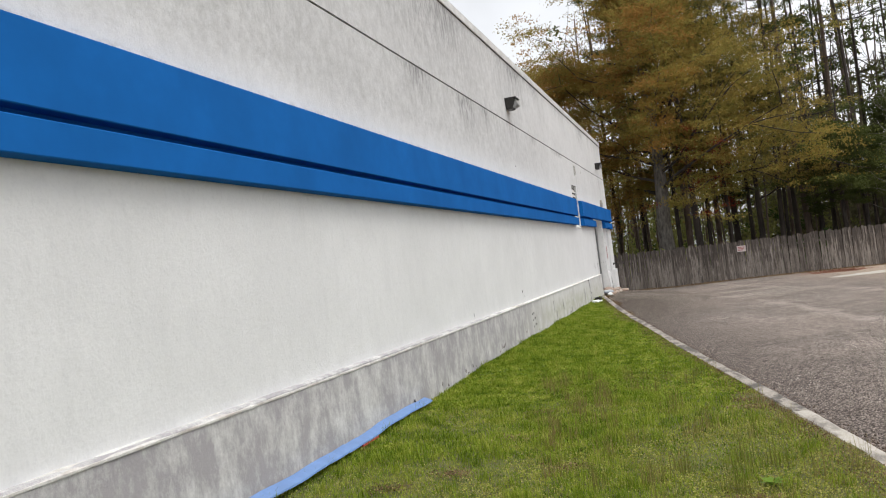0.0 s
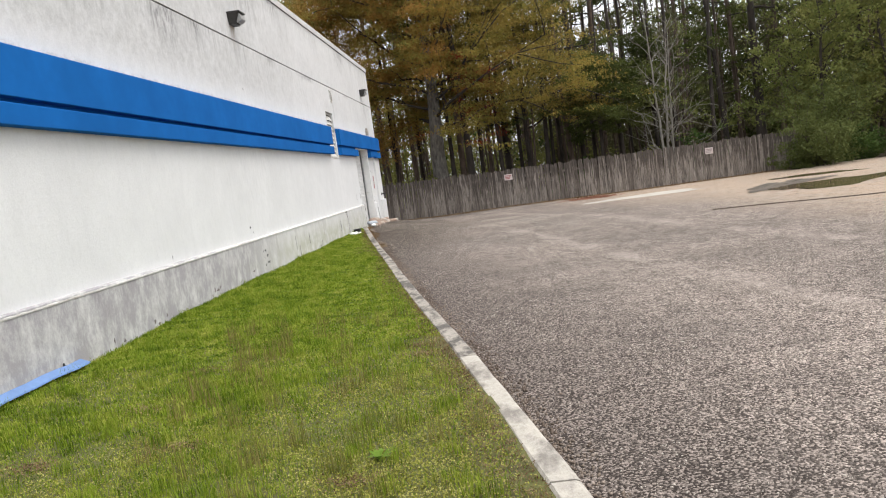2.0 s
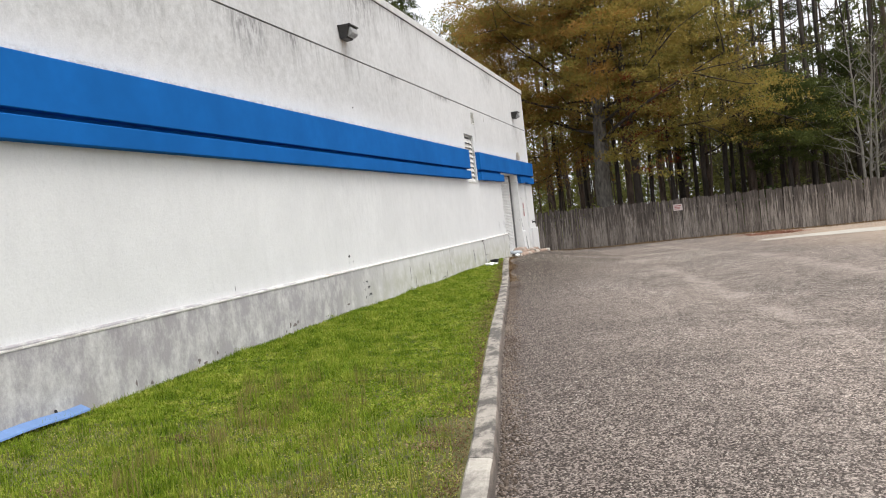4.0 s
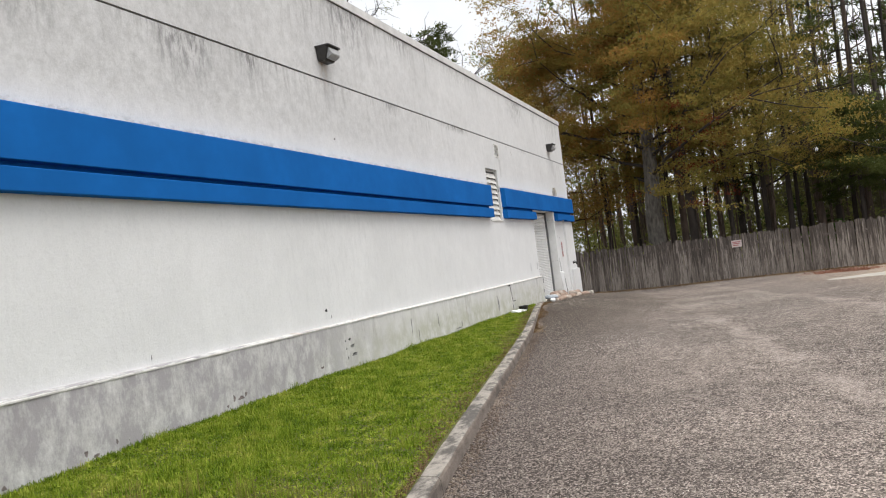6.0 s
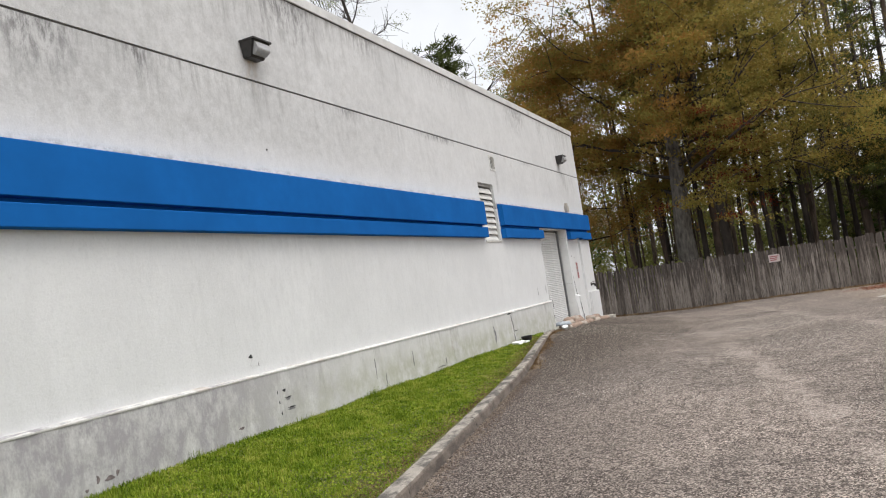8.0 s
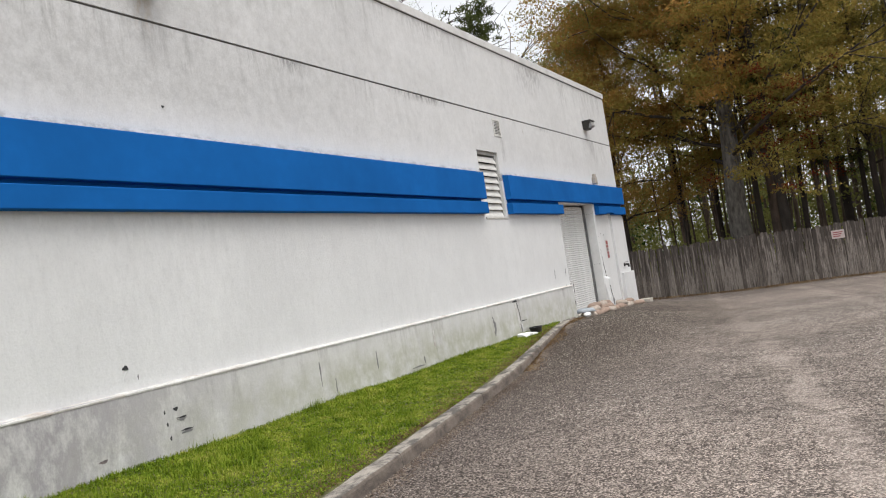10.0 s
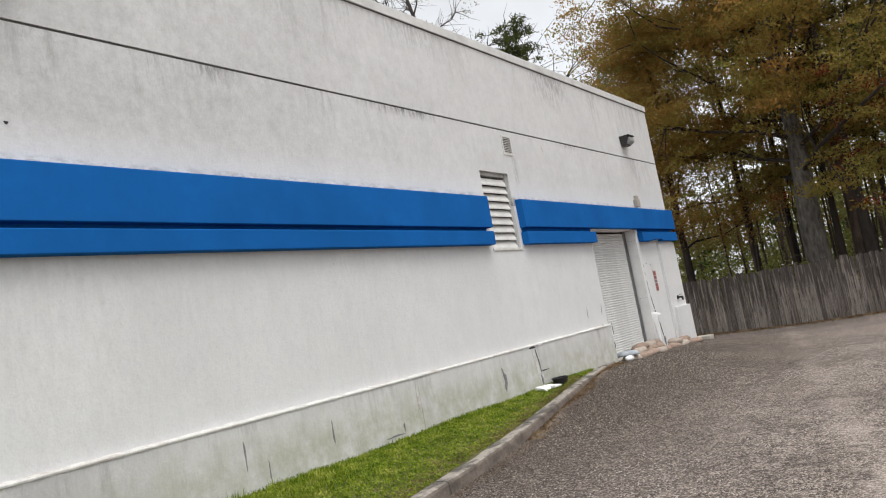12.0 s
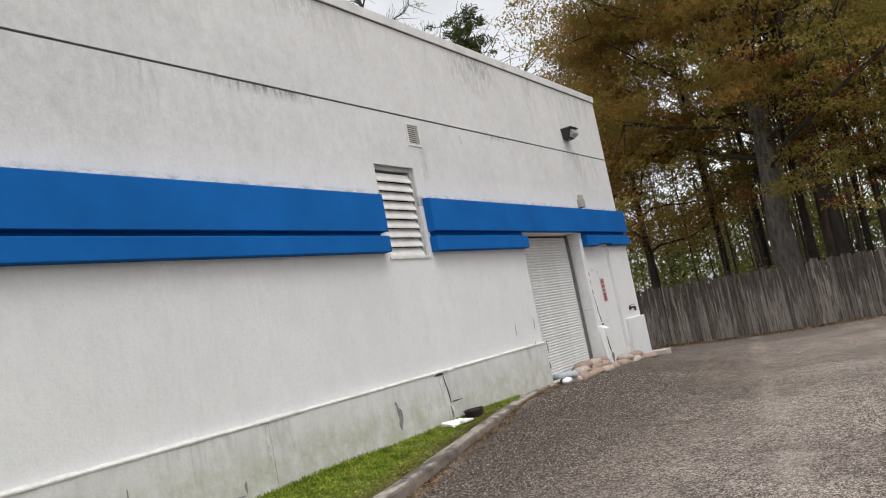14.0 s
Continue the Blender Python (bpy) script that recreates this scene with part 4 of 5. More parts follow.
solo("mortar_lump", bm, M_FOAM, "white lump of broken mortar at the kerb's end", "rubble")

solo("concrete_apron", box(-5.7, 35.12, -0.3, -4.95, 35.5, 0.04, 0.02), M_PAD, "low pale concrete apron at the building's corner", "apron", "structure")

# foam scrap and plastic tray on the grass
foam = thing("foam_scrap", "crumpled white foam packing scrap on the grass", "litter")
bm = box(-5.26, 25.5, 0.15, -5.06, 25.83, 0.21, 0.02)
for v in bm.verts:
    v.co += noise.noise_vector(v.co * 9) * 0.06
part("sheet", bm, M_FOAM, foam)
bm = box(-5.09, 25.68, 0.15, -4.95, 25.88, 0.2, 0.02)
for v in bm.verts:
    v.co += noise.noise_vector(v.co * 7) * 0.03
part("flap", bm, M_FOAM, foam)
tray = thing("plant_tray", "empty black plastic tray on the grass", "tray")
bm = bmesh.new()
bmesh.ops.create_cone(bm, cap_ends=False, segments=20, radius1=0.13, radius2=0.155, depth=0.11, matrix=Matrix.Translation((-5.12, 26.22, 0.215)) @ Matrix.Diagonal((0.8, 1.25, 1, 1)))
bmesh.ops.solidify(bm, geom=bm.faces[:], thickness=0.008)
tub = part("tub", bm, M_PLASTIC, tray)
bm = bmesh.new()
bmesh.ops.create_cone(bm, cap_ends=True, segments=20, radius1=0.128, radius2=0.128, depth=0.02, matrix=Matrix.Translation((-5.12, 26.22, 0.175)) @ Matrix.Diagonal((0.8, 1.25, 1, 1)))
part("base", bm, M_PLASTIC, tray)
bm = bmesh.new()
bmesh.ops.create_cone(bm, cap_ends=False, segments=20, radius1=0.165, radius2=0.165, depth=0.016, matrix=Matrix.Translation((-5.12, 26.22, 0.272)) @ Matrix.Diagonal((0.8, 1.25, 1, 1)))
bmesh.ops.solidify(bm, geom=bm.faces[:], thickness=0.012)
part("rim", bm, M_PLASTIC, tub)

# faded blue boards lying along the wall's foot
for i, (a, b, dz, sk) in enumerate(((1.2, 4.4, 0.0, 0.01), (4.3, 6.9, 0.012, -0.008), (6.8, 9.3, 0.004, 0.012))):
    board = thing("edging_board", "faded blue edging board lying against the plinth", "board", group="blue boards along the wall foot")
    n = 10
    bm = bmesh.new()
    rows = []
    for j in range(n + 1):
        y = a + (b - a) * j / n
        z = float(lawn_z(-5.2, y)) + 0.05 + dz + 0.006 * math.sin(j * 1.9)
        xo = -5.295 + sk * math.sin(j * 0.9)
        rows.append([bm.verts.new(p) for p in ((xo, y, z + 0.045), (xo, y, z + 0.06), (xo + 0.105, y, z + 0.015), (xo + 0.11, y, z))])
    for p, q in zip(rows, rows[1:]):
        for k in range(4):
            bm.faces.new((p[k], p[(k + 1) % 4], q[(k + 1) % 4], q[k]))
    bm.faces.new(rows[0][::-1])
    bm.faces.new(rows[-1])
    bmesh.ops.recalc_face_normals(bm, faces=bm.faces[:])
    part("board_face", bm, M_BLUE_BOARD, board)
    for ra, rb in ((0.3, 0.7),):
        zl = float(lawn_z(-5.2, a + ra)) + dz
        part("red_lip", box(-5.195, a + ra, zl + 0.03, -5.176, a + rb, zl + 0.052), M_RED, board, "thin red underside edge")

# ---- the far side of the lot: pale slab, puddle, mud, hose line, paint ----
def lot_patch(name, cx, cy, rx, ry, dz, mat, seed, turn=0.0, pts=28):
    """A thin irregular sheet that follows the lot's surface."""
    r = random.Random(seed)
    bm = bmesh.new()
    c, s = math.cos(turn), math.sin(turn)
    rings = []
    ks = [1 + 0.22 * math.sin(3 * i * 2 * math.pi / pts + seed) + r.uniform(-0.12, 0.12) for i in range(pts)]
    for ring in (1.0, 0.66, 0.33):
        row = []
        for i in range(pts):
            t = 2 * math.pi * i / pts
            px, py = math.cos(t) * rx * ks[i] * ring, math.sin(t) * ry * ks[i] * ring
            x, y = cx + px * c - py * s, cy + px * s + py * c
            row.append(bm.verts.new((x, y, float(lot_z(x, y)) + dz)))
        rings.append(row)
    for a, b in zip(rings, rings[1:]):
        for i in range(pts):
            j = (i + 1) % pts
            bm.faces.new((a[i], a[j], b[j], b[i]))
    bm.faces.new(rings[-1])
    bmesh.ops.recalc_face_normals(bm, faces=bm.faces[:])
    return bm


solo("concrete_pad", lot_patch("concrete_pad", 5.7, 34.0, 2.3, 1.9, 0.012, M_PAD, 5, 0.15), M_PAD, "pale patch of bare concrete at the lot's far edge", "slab", "structure")
bm = lot_patch("mud", 8.9, 27.3, 2.5, 0.75, 0.012, M_MUD, 3, 0.78, 64)
for k, v in enumerate(bm.verts):
    if k >= 64:
        v.co.z += 0.1 * max(0.0, noise.noise(v.co * 1.7) + 0.15)
solo("mud", bm, M_MUD, "ridge of churned dark mud between the puddles", "mud", "structure")
for x, y, rx, ry, seed, turn in ((10.0, 25.0, 2.7, 1.35, 8, 0.3), (12.0, 32.4, 1.9, 0.9, 9, -0.5)):
    bm = lot_patch("water", x, y, rx, ry, 0.045, M_WATER, seed, turn)
    level = sum(float(lot_z(v.co.x, v.co.y)) for v in bm.verts) / len(bm.verts) + 0.012
    for v in bm.verts:
        v.co.z = level
    solo("water", bm, M_WATER, "brown rain puddle on the sandy lot", "puddle", "structure")

# flaking white paint near the kerb, and a dark hose line over the sand
for i, (x, y, rx, ry) in enumerate(((0.17, 4.13, 0.1, 0.024), (0.45, 4.17, 0.07, 0.02), (0.32, 4.21, 0.045, 0.014), (0.62, 4.19, 0.05, 0.014))):
    solo("paint_mark", lot_patch("paint_mark", x, y, rx, ry * 0.75, 0.006, M_WORN, 20 + i, 0.1, 24), M_WORN, "flaking scrap of white line paint on the asphalt", "paint mark", group="paint marks on the asphalt")
bm = bmesh.new()
ring_prev = None
for i in range(25):
    t = i / 24
    x, y = 4.75 + 6.0 * t, 20.8 - 2.1 * t + 0.12 * math.sin(t * 9)
    z = float(lot_z(x, y)) + 0.012
    ring = [bm.verts.new((x, y + 0.02 * math.cos(k * math.pi / 3), z + 0.014 * math.sin(k * math.pi / 3))) for k in range(6)]
    if ring_prev:
        for k in range(6):
            bm.faces.new((ring_prev[k], ring_prev[(k + 1) % 6], ring[(k + 1) % 6], ring[k]))
    ring_prev = ring
bmesh.ops.recalc_face_normals(bm, faces=bm.faces[:])
solo("cable", bm, M_BARK_RED, "dark reddish cable lying across the sandy lot", "cable", smooth=True)

# ---- fence ----
fence = thing("fence", "weathered grey board fence with uneven tops", "fence")
rf = random.Random(11)
board_meshes = []
for i in range(7):
    w = 0.132 + 0.005 * (i % 3)
    top = 1.93 + 0.02 * (i % 4)
    bm = bmesh.new()
    a, b = [], []
    for px, pz in ((-w / 2, -0.12), (w / 2, -0.12), (w / 2 + rf.uniform(-0.004, 0.004), top - 0.05), (w / 2 - 0.022, top + rf.uniform(-0.02, 0.01)), (-w / 2 + 0.022, top + rf.uniform(-0.02, 0.01)), (-w / 2, top - 0.05)):
        a.append(bm.verts.new((px, -0.009, pz)))
        b.append(bm.verts.new((px, 0.009, pz)))
    bm.faces.new(a)
    bm.faces.new(b[::-1])
    for k in range(6):
        j = (k + 1) % 6
        bm.faces.new((a[j], a[k], b[k], b[j]))
    bmesh.ops.recalc_face_normals(bm, faces=bm.faces[:])
    board_meshes.append(mesh_of("board", bm, M_FENCE))


def fence_foot(x):
    return float(np.interp(x, [-20, -7, -3, 0, 6, 15, 18], [-0.34, -0.38, -0.47, -0.49, -0.49, -0.5, -0.52]))


x = -18.0
while x < 15.6:
    o = new("board", rf.choice(board_meshes))
    o.parent = fence
    o.matrix_basis = pose(x, 42.1 + rf.uniform(-0.012, 0.012), fence_foot(x) + rf.uniform(-0.06, 0.05), rf.uniform(-0.8, 0.8), rf.uniform(-0.9, 0.9), rf.uniform(-3, 3))
    x += 0.143 + rf.uniform(-0.002, 0.005)
x = -18.0
while x < 15.5:
    part("post", box(x, 42.16, fence_foot(x) - 0.3, x + 0.09, 42.25, fence_foot(x) + 1.75), M_FENCE, fence)
    e = min(x + 2.4, 15.5)
    for h in (0.35, 1.5):
        bm = box(x, 42.122, h - 0.04, e, 42.158, h + 0.05)
        for v in bm.verts:
            v.co.z += fence_foot(v.co.x)
        part("rail", bm, M_FENCE, fence)
    x += 2.4

for x, z, w, h, red in ((0.24, 1.06, 0.42, 0.3, True), (10.55, 1.0, 0.4, 0.32, False)):
    s = thing("fence_sign", "small white notice with red lettering nailed to the fence" if red else "small plain white notice nailed to the fence", "sign", group="notices on the fence")
    panel = part("panel", box(x - w / 2, 42.06, z - h / 2, x + w / 2, 42.07, z + h / 2, 0.002), M_SIGN, s)
    for k, dz in enumerate((0.07, 0.0, -0.07)):
        part("lettering_bar", box(x - w * 0.38, 42.056, z + dz - 0.018, x + w * (0.38 - 0.1 * k), 42.059, z + dz + 0.02), M_SIGN_RED if red else M_SIGN_GREY, panel)


# ---- trees ----
def tube(path, radii, sides):
    """Rings round a polyline; returns verts, quads."""
    path = np.asarray(path, float)
    t = np.gradient(path, axis=0)
    t /= np.linalg.norm(t, axis=1)[:, None] + 1e-9
    ref = np.where(np.abs(t[:, 2:3]) > 0.9, [[1.0, 0, 0]], [[0, 0, 1.0]])
    u = np.cross(t, ref)
    u /= np.linalg.norm(u, axis=1)[:, None] + 1e-9
    w = np.cross(t, u)
    an = np.linspace(0, 2 * np.pi, sides, endpoint=False)
    r = np.asarray(radii)[:, None, None]
    v = path[:, None] + r * (np.cos(an)[None, :, None] * u[:, None] + np.sin(an)[None, :, None] * w[:, None])
    n = len(path)
    i = np.arange(n - 1)[:, None] * sides
    j = np.arange(sides)[None]
    k = (j + 1) % sides
    return v.reshape(-1, 3), np.stack([i + j, i + k, i + sides + k, i + sides + j], -1).reshape(-1, 4)


class Wood:
    """Collects tubes into one mesh."""
    def __init__(self):
        self.v, self.f, self.n = [], [], 0

    def add(self, path, radii, sides):
        v, f = tube(path, radii, sides)
        self.v.append(v)
        self.f.append(f + self.n)
        self.n += len(v)

    def mesh(self, name, mat):
        me = fast_mesh(name, np.concatenate(self.v), np.concatenate(self.f))
        me.materials.append(mat)
        me.polygons.foreach_set("use_smooth", [True] * len(me.polygons))
        return me


def leaf_mesh(name, centres, size, mat, rng, slim=0.5, level=1.0, quad=False):
    """A small leaf at each centre, turned at random; level below 1 lays the leaves flatter."""
    n = len(centres)
    a = rng.normal(size=(n, 3))
    a[:, 2] *= level
    a /= np.linalg.norm(a, axis=1)[:, None]
    b = np.cross(a, rng.normal(size=(n, 3)) * [level, level, 1.0])
    b /= np.linalg.norm(b, axis=1)[:, None] + 1e-9
    s = size * rng.uniform(0.6, 1.4, (n, 1))
    if not quad:
        v = np.stack([centres - a * s * 0.5 - b * s * slim * 0.5, centres - a * s * 0.5 + b * s * slim * 0.5, centres + a * s * 0.5], 1).reshape(-1, 3)
        me = fast_mesh(name, v, np.arange(3 * n).reshape(-1, 3))
        me.materials.append(mat)
        return me
    v = np.stack([centres - a * s * 0.5, centres + b * s * slim * 0.5, centres + a * s * 0.5, centres - b * s * slim * 0.5], 1).reshape(-1, 3)
    me = fast_mesh(name, v, np.arange(4 * n).reshape(-1, 4))
    me.materials.append(mat)
    return me


def limb(rng, start, way, length, curl, n=6):
    p, d, out = np.array(start, float), np.array(way, float), []
    d /= np.linalg.norm(d)
    for _ in range(n):
        out.append(p.copy())
        p = p + d * length / (n - 1)
        d = d + rng.normal(scale=0.23, size=3) + np.array([0, 0, curl])
        d /= np.linalg.norm(d)
    return np.array(out)


def grow(wood, rng, trunk, radius, lo, hi, count, reach, rise, curl, taper=1.0, twigs=4, face=None):
    """Limbs with side twigs along a trunk; returns the points where leaves hang."""
    tips = []
    zs = trunk[:, 2]
    for i in range(count):
        f = (i + rng.uniform(0, 1)) / count
        z = zs[0] + (zs[-1] - zs[0]) * (lo + (hi - lo) * f)
        base = np.array([np.interp(z, zs, trunk[:, k]) for k in range(3)])
        az = i * 2.4 + rng.uniform(-0.5, 0.5)
        ln = reach * (1 - taper * f * 0.75) * rng.uniform(0.7, 1.15)
        el = rise + 0.5 * f * abs(rise)
        w = np.array([math.cos(az), math.sin(az), math.tan(el)])
        path = limb(rng, base, w, ln, curl)
        r0 = max(0.02, min(0.1, radius * 0.34) * (1 - 0.7 * f))
        wood.add(path, np.linspace(r0, r0 * 0.2, len(path)), 6)
        tips.append(path[2:])
        for k in range(twigs):
            q = path[rng.integers(1, len(path))]
            tw = limb(rng, q, w + rng.normal(scale=0.8, size=3), ln * rng.uniform(0.25, 0.5), curl, 4)
            wood.add(tw, np.linspace(r0 * 0.35, r0 * 0.08, 4), 4)
            tips.append(tw[1:])
    return np.concatenate(tips)


def scatter(rng, tips, count, spread, flat=0.6, clump=34):
    """Leaf places in clumps round the tips."""
    k = max(1, count // clump)
    sub = tips[rng.integers(0, len(tips), k)] + rng.normal(scale=spread, size=(k, 3)) * [1, 1, flat]
    c = sub[rng.integers(0, len(sub), count)]
    return c + rng.normal(scale=spread * 0.3 * (clump / 34) ** 0.5, size=(count, 3)) * [1, 1, flat]


def trunk_path(rng, x, y, height, lean=(0, 0), wob=0.25, z0=-0.75, n=12):
    t = np.linspace(0, 1, n)
    wx = np.cumsum(rng.normal(scale=wob / n ** 0.5, size=n)) * t
    wy = np.cumsum(rng.normal(scale=wob / n ** 0.5, size=n)) * t
    return np.stack([x + lean[0] * t * height + wx, y + lean[1] * t * height + wy, z0 + t * (height - z0)], -1)


def tree(label, category, x, y, height, radius, bark, leaf, leaves, size, seed, lo=0.3, hi=0.98, count=16, reach=4.0, rise=0.4, curl=0.02, spread=0.8, lean=(0, 0), taper=0.8, slim=0.5, twigs=4, wob=0.3, flat=0.6, more=(), level=1.0, clump=34, thin=None):
    rng = np.random.default_rng(seed)
    ob = thing("tree", label, category, pose(0, 0, 0))
    wood = Wood()
    tr = trunk_path(rng, x, y, height, lean, wob)
    t = np.linspace(0, 1, len(tr))
    wood.add(tr, radius * (1 - 0.86 * t) * (1 + 0.45 * np.exp(-t * 18)), 10)
    main = sum(len(q) for q in wood.f)
    tips = grow(wood, rng, tr, radius, lo, hi, count, reach, rise, curl, taper, twigs)
    if thin:
        tips = tips[~thin(tips) | (rng.uniform(0, 1, len(tips)) < 0.12)]
    me = wood.mesh("trunk", bark)
    me.materials.append(bark if bark is M_BARK_PALE else M_BARK_DARK)
    slots = np.zeros(len(me.polygons), np.int32)
    slots[main:] = 1
    me.polygons.foreach_set("material_index", slots)
    o = new("trunk", me)
    o.parent = ob
    if leaves:
        o = new("crown", leaf_mesh("crown", scatter(rng, tips, leaves, spread, flat, clump), size, leaf, rng, slim, level))
        o.parent = ob
    for lf, cnt, sz, pick in more:
        sel = tips[pick(tips)]
        if len(sel):
            o = new("foliage", leaf_mesh("foliage", scatter(rng, sel, cnt, spread, flat, clump), sz, lf, rng, slim, level))
            o.parent = ob
    return ob


# the great spreading oak behind the fence
tree("huge spreading oak with grey trunk and bronze-olive new leaves", "tree", -3.5, 46.0, 19.0, 0.48, M_BARK, M_OAK, 225000, 0.122, 21, lo=0.24, hi=0.97, count=46, reach=8.2, rise=0.32, curl=0.006, spread=0.75, taper=0.7, twigs=7, wob=0.8, flat=0.3, level=0.9, clump=70, thin=lambda p: (p[:, 0] < -5.0) & (p[:, 2] > 12.0 + 0.35 * (p[:, 0] + 11.5)),
     more=((M_RUSSET, 78000, 0.125, lambda p: p[:, 0] < -2.0), (M_REDLEAF, 4000, 0.085, lambda p: (p[:, 2] < 7.5) & (p[:, 0] > -2.5) & (p[:, 0] < 2))))
tree("russet-leaved tree leaning over the fence behind the building", "tree", -8.8, 47.5, 12.3, 0.2, M_BARK_DARK, M_RUSSET, 75000, 0.09, 33, lo=0.25, count=18, reach=3.8, spread=0.9, flat=0.35, level=0.5, clump=80)
tree("yellow-green young tree beyond the roof", "tree", -13.0, 56.0, 14.8, 0.2, M_BARK_DARK, M_SPRING, 26000, 0.17, 35, lo=0.45, count=16, reach=2.8, spread=0.8, flat=0.4, level=0.7, clump=70)
tree("bronze-leaved hardwood at the wood's edge", "tree", 1.8, 48.5, 13.0, 0.18, M_BARK_DARK, M_OAK, 75000, 0.09, 36, lo=0.3, count=18, reach=4.2, rise=0.3, spread=0.9, flat=0.35, level=0.5, clump=80)

# pines and hardwoods close behind the fence: place, height, girth, lean
pine_rows = ((-2.75, 47.0, 24, 0.14, 0.0), (-2.2, 47.5, 23, 0.2, 0.0), (-1.65, 46.2, 25, 0.22, -0.01), (-0.55, 50, 24, 0.16, 0.0), (0.55, 51, 25, 0.2, 0.0), (2.1, 52, 24, 0.12, 0.0), (3.9, 51, 22, 0.13, 0.01), (4.4, 49, 24, 0.17, -0.035),
             (6.1, 52, 25, 0.13, 0.0), (6.7, 51.5, 26, 0.2, 0.0), (8.6, 53, 25, 0.14, 0.01), (12.0, 52, 25, 0.18, -0.01), (14.5, 52, 24, 0.17, -0.04), (15.6, 53, 25, 0.15, 0.0), (16.4, 51.5, 27, 0.3, 0.005), (18.0, 52, 24, 0.16, 0.0), (21.5, 54, 25, 0.22, 0.0))
slender_rows = ((-1.1, 48.5, 23, 0.12, 0.01), (0.1, 47.6, 22, 0.13, -0.01), (1.3, 49.5, 24, 0.12, 0.0), (2.8, 48.0, 23, 0.15, 0.015), (3.3, 50, 24, 0.11, 0.0), (5.2, 50, 23, 0.14, -0.015), (7.4, 49.5, 24, 0.16, 0.01), (9.9, 51, 23, 0.12, 0.0), (10.8, 49.5, 24, 0.15, -0.01), (13.2, 50.5, 23, 0.14, 0.02), (-4.9, 50, 21, 0.12, 0.0), (-6.3, 49, 20, 0.13, 0.01))
for i, (x, y, h, r, ln) in enumerate(slender_rows):
    tree("slender dark-barked trunk with a thin high crown", "pine tree", x, y, h, r, M_BARK_DARK, M_PINE, 1500, 0.34, 260 + i, lo=0.55, count=9, reach=2.4, rise=0.1, curl=0.03, spread=0.5, lean=(ln, 0), slim=0.11, twigs=3, wob=0.45, flat=0.35, clump=60)
for i, (x, y, h, r, ln) in enumerate(pine_rows):
    green = i % 4 != 1
    tree("tall dark-trunked pine with high sparse crown" if green else "tall slender brown-trunked pine, crown thin", "pine tree", x, y, h, r, M_BARK_RED if i % 2 else M_BARK_DARK, M_PINE, 5200 if green else 1500, 0.34, 60 + i,
         lo=0.35 if i % 3 else 0.2, count=16, reach=3.4, rise=0.05, curl=0.03, spread=0.5, lean=(ln, 0), slim=0.11, twigs=4, wob=0.35, flat=0.35, clump=60)
# low pine boughs
for i, (x, y, h) in enumerate(((5.9, 47.0, 12.0), (9.9, 51.0, 14.0))):
    tree("younger pine with drooping dark green boughs", "pine tree", x, y, h, 0.13, M_BARK_DARK, M_PINE, 30000 - 8000 * i, 0.3, 90 + i, lo=0.3, hi=0.6, count=13, reach=3.1, rise=0.0, curl=0.015, spread=0.5, slim=0.09, twigs=5, flat=0.25, level=0.6, clump=60)
# the pale bare tree
for i, (x, ln) in enumerate(((9.15, -0.05), (9.3, 0.03), (9.5, 0.09))):
    tree("pale bare multi-stemmed tree with whitish twigs", "tree", x, 45.6 + 0.15 * i, 9.5 - i, 0.09, M_BARK_PALE, M_SPRING, 500, 0.12, 120 + i, lo=0.12, count=18, reach=3.7, rise=0.6, curl=0.02, lean=(ln, 0), twigs=6, wob=0.3)
# bare hardwood and a pine above the roof line
tree("bare grey-twigged hardwood beyond the roof", "tree", -18.5, 45.4, 23.0, 0.26, M_BARK_DARK, M_SPRING, 5000, 0.09, 140, lo=0.35, count=22, reach=7.0, rise=0.45, twigs=28, wob=0.6)
tree("dark pine top beyond the roof", "pine tree", -13.6, 44.0, 14.2, 0.16, M_BARK_DARK, M_PINE, 4200, 0.3, 141, lo=0.72, count=14, reach=1.9, rise=0.5, spread=0.35, slim=0.16)
tree("bare hardwood beyond the roof", "tree", -24.0, 48.0, 23.0, 0.25, M_BARK_DARK, M_SPRING, 5000, 0.09, 143, lo=0.35, count=22, reach=7.0, rise=0.45, twigs=24, wob=0.6)
# spring-green trees to the right
for i, (x, y, h) in enumerate(((18.2, 46.5, 9), (19.5, 50, 14), (21.5, 46, 10), (23.5, 47, 13), (25.5, 44.5, 10), (27.0, 51, 16), (29, 45, 11), (31, 47, 14), (25, 56, 18), (34, 54, 17))):
    tree("loose dull olive tree at the lot's edge" if i % 3 else "loose spring-green tree at the lot's edge", "tree", x, y, h, 0.15, M_BARK_DARK, M_OLIVE if i % 3 else M_SPRING, 7500, 0.19, 150 + i, lo=0.12, count=18, reach=4.2, rise=0.5, spread=0.9)


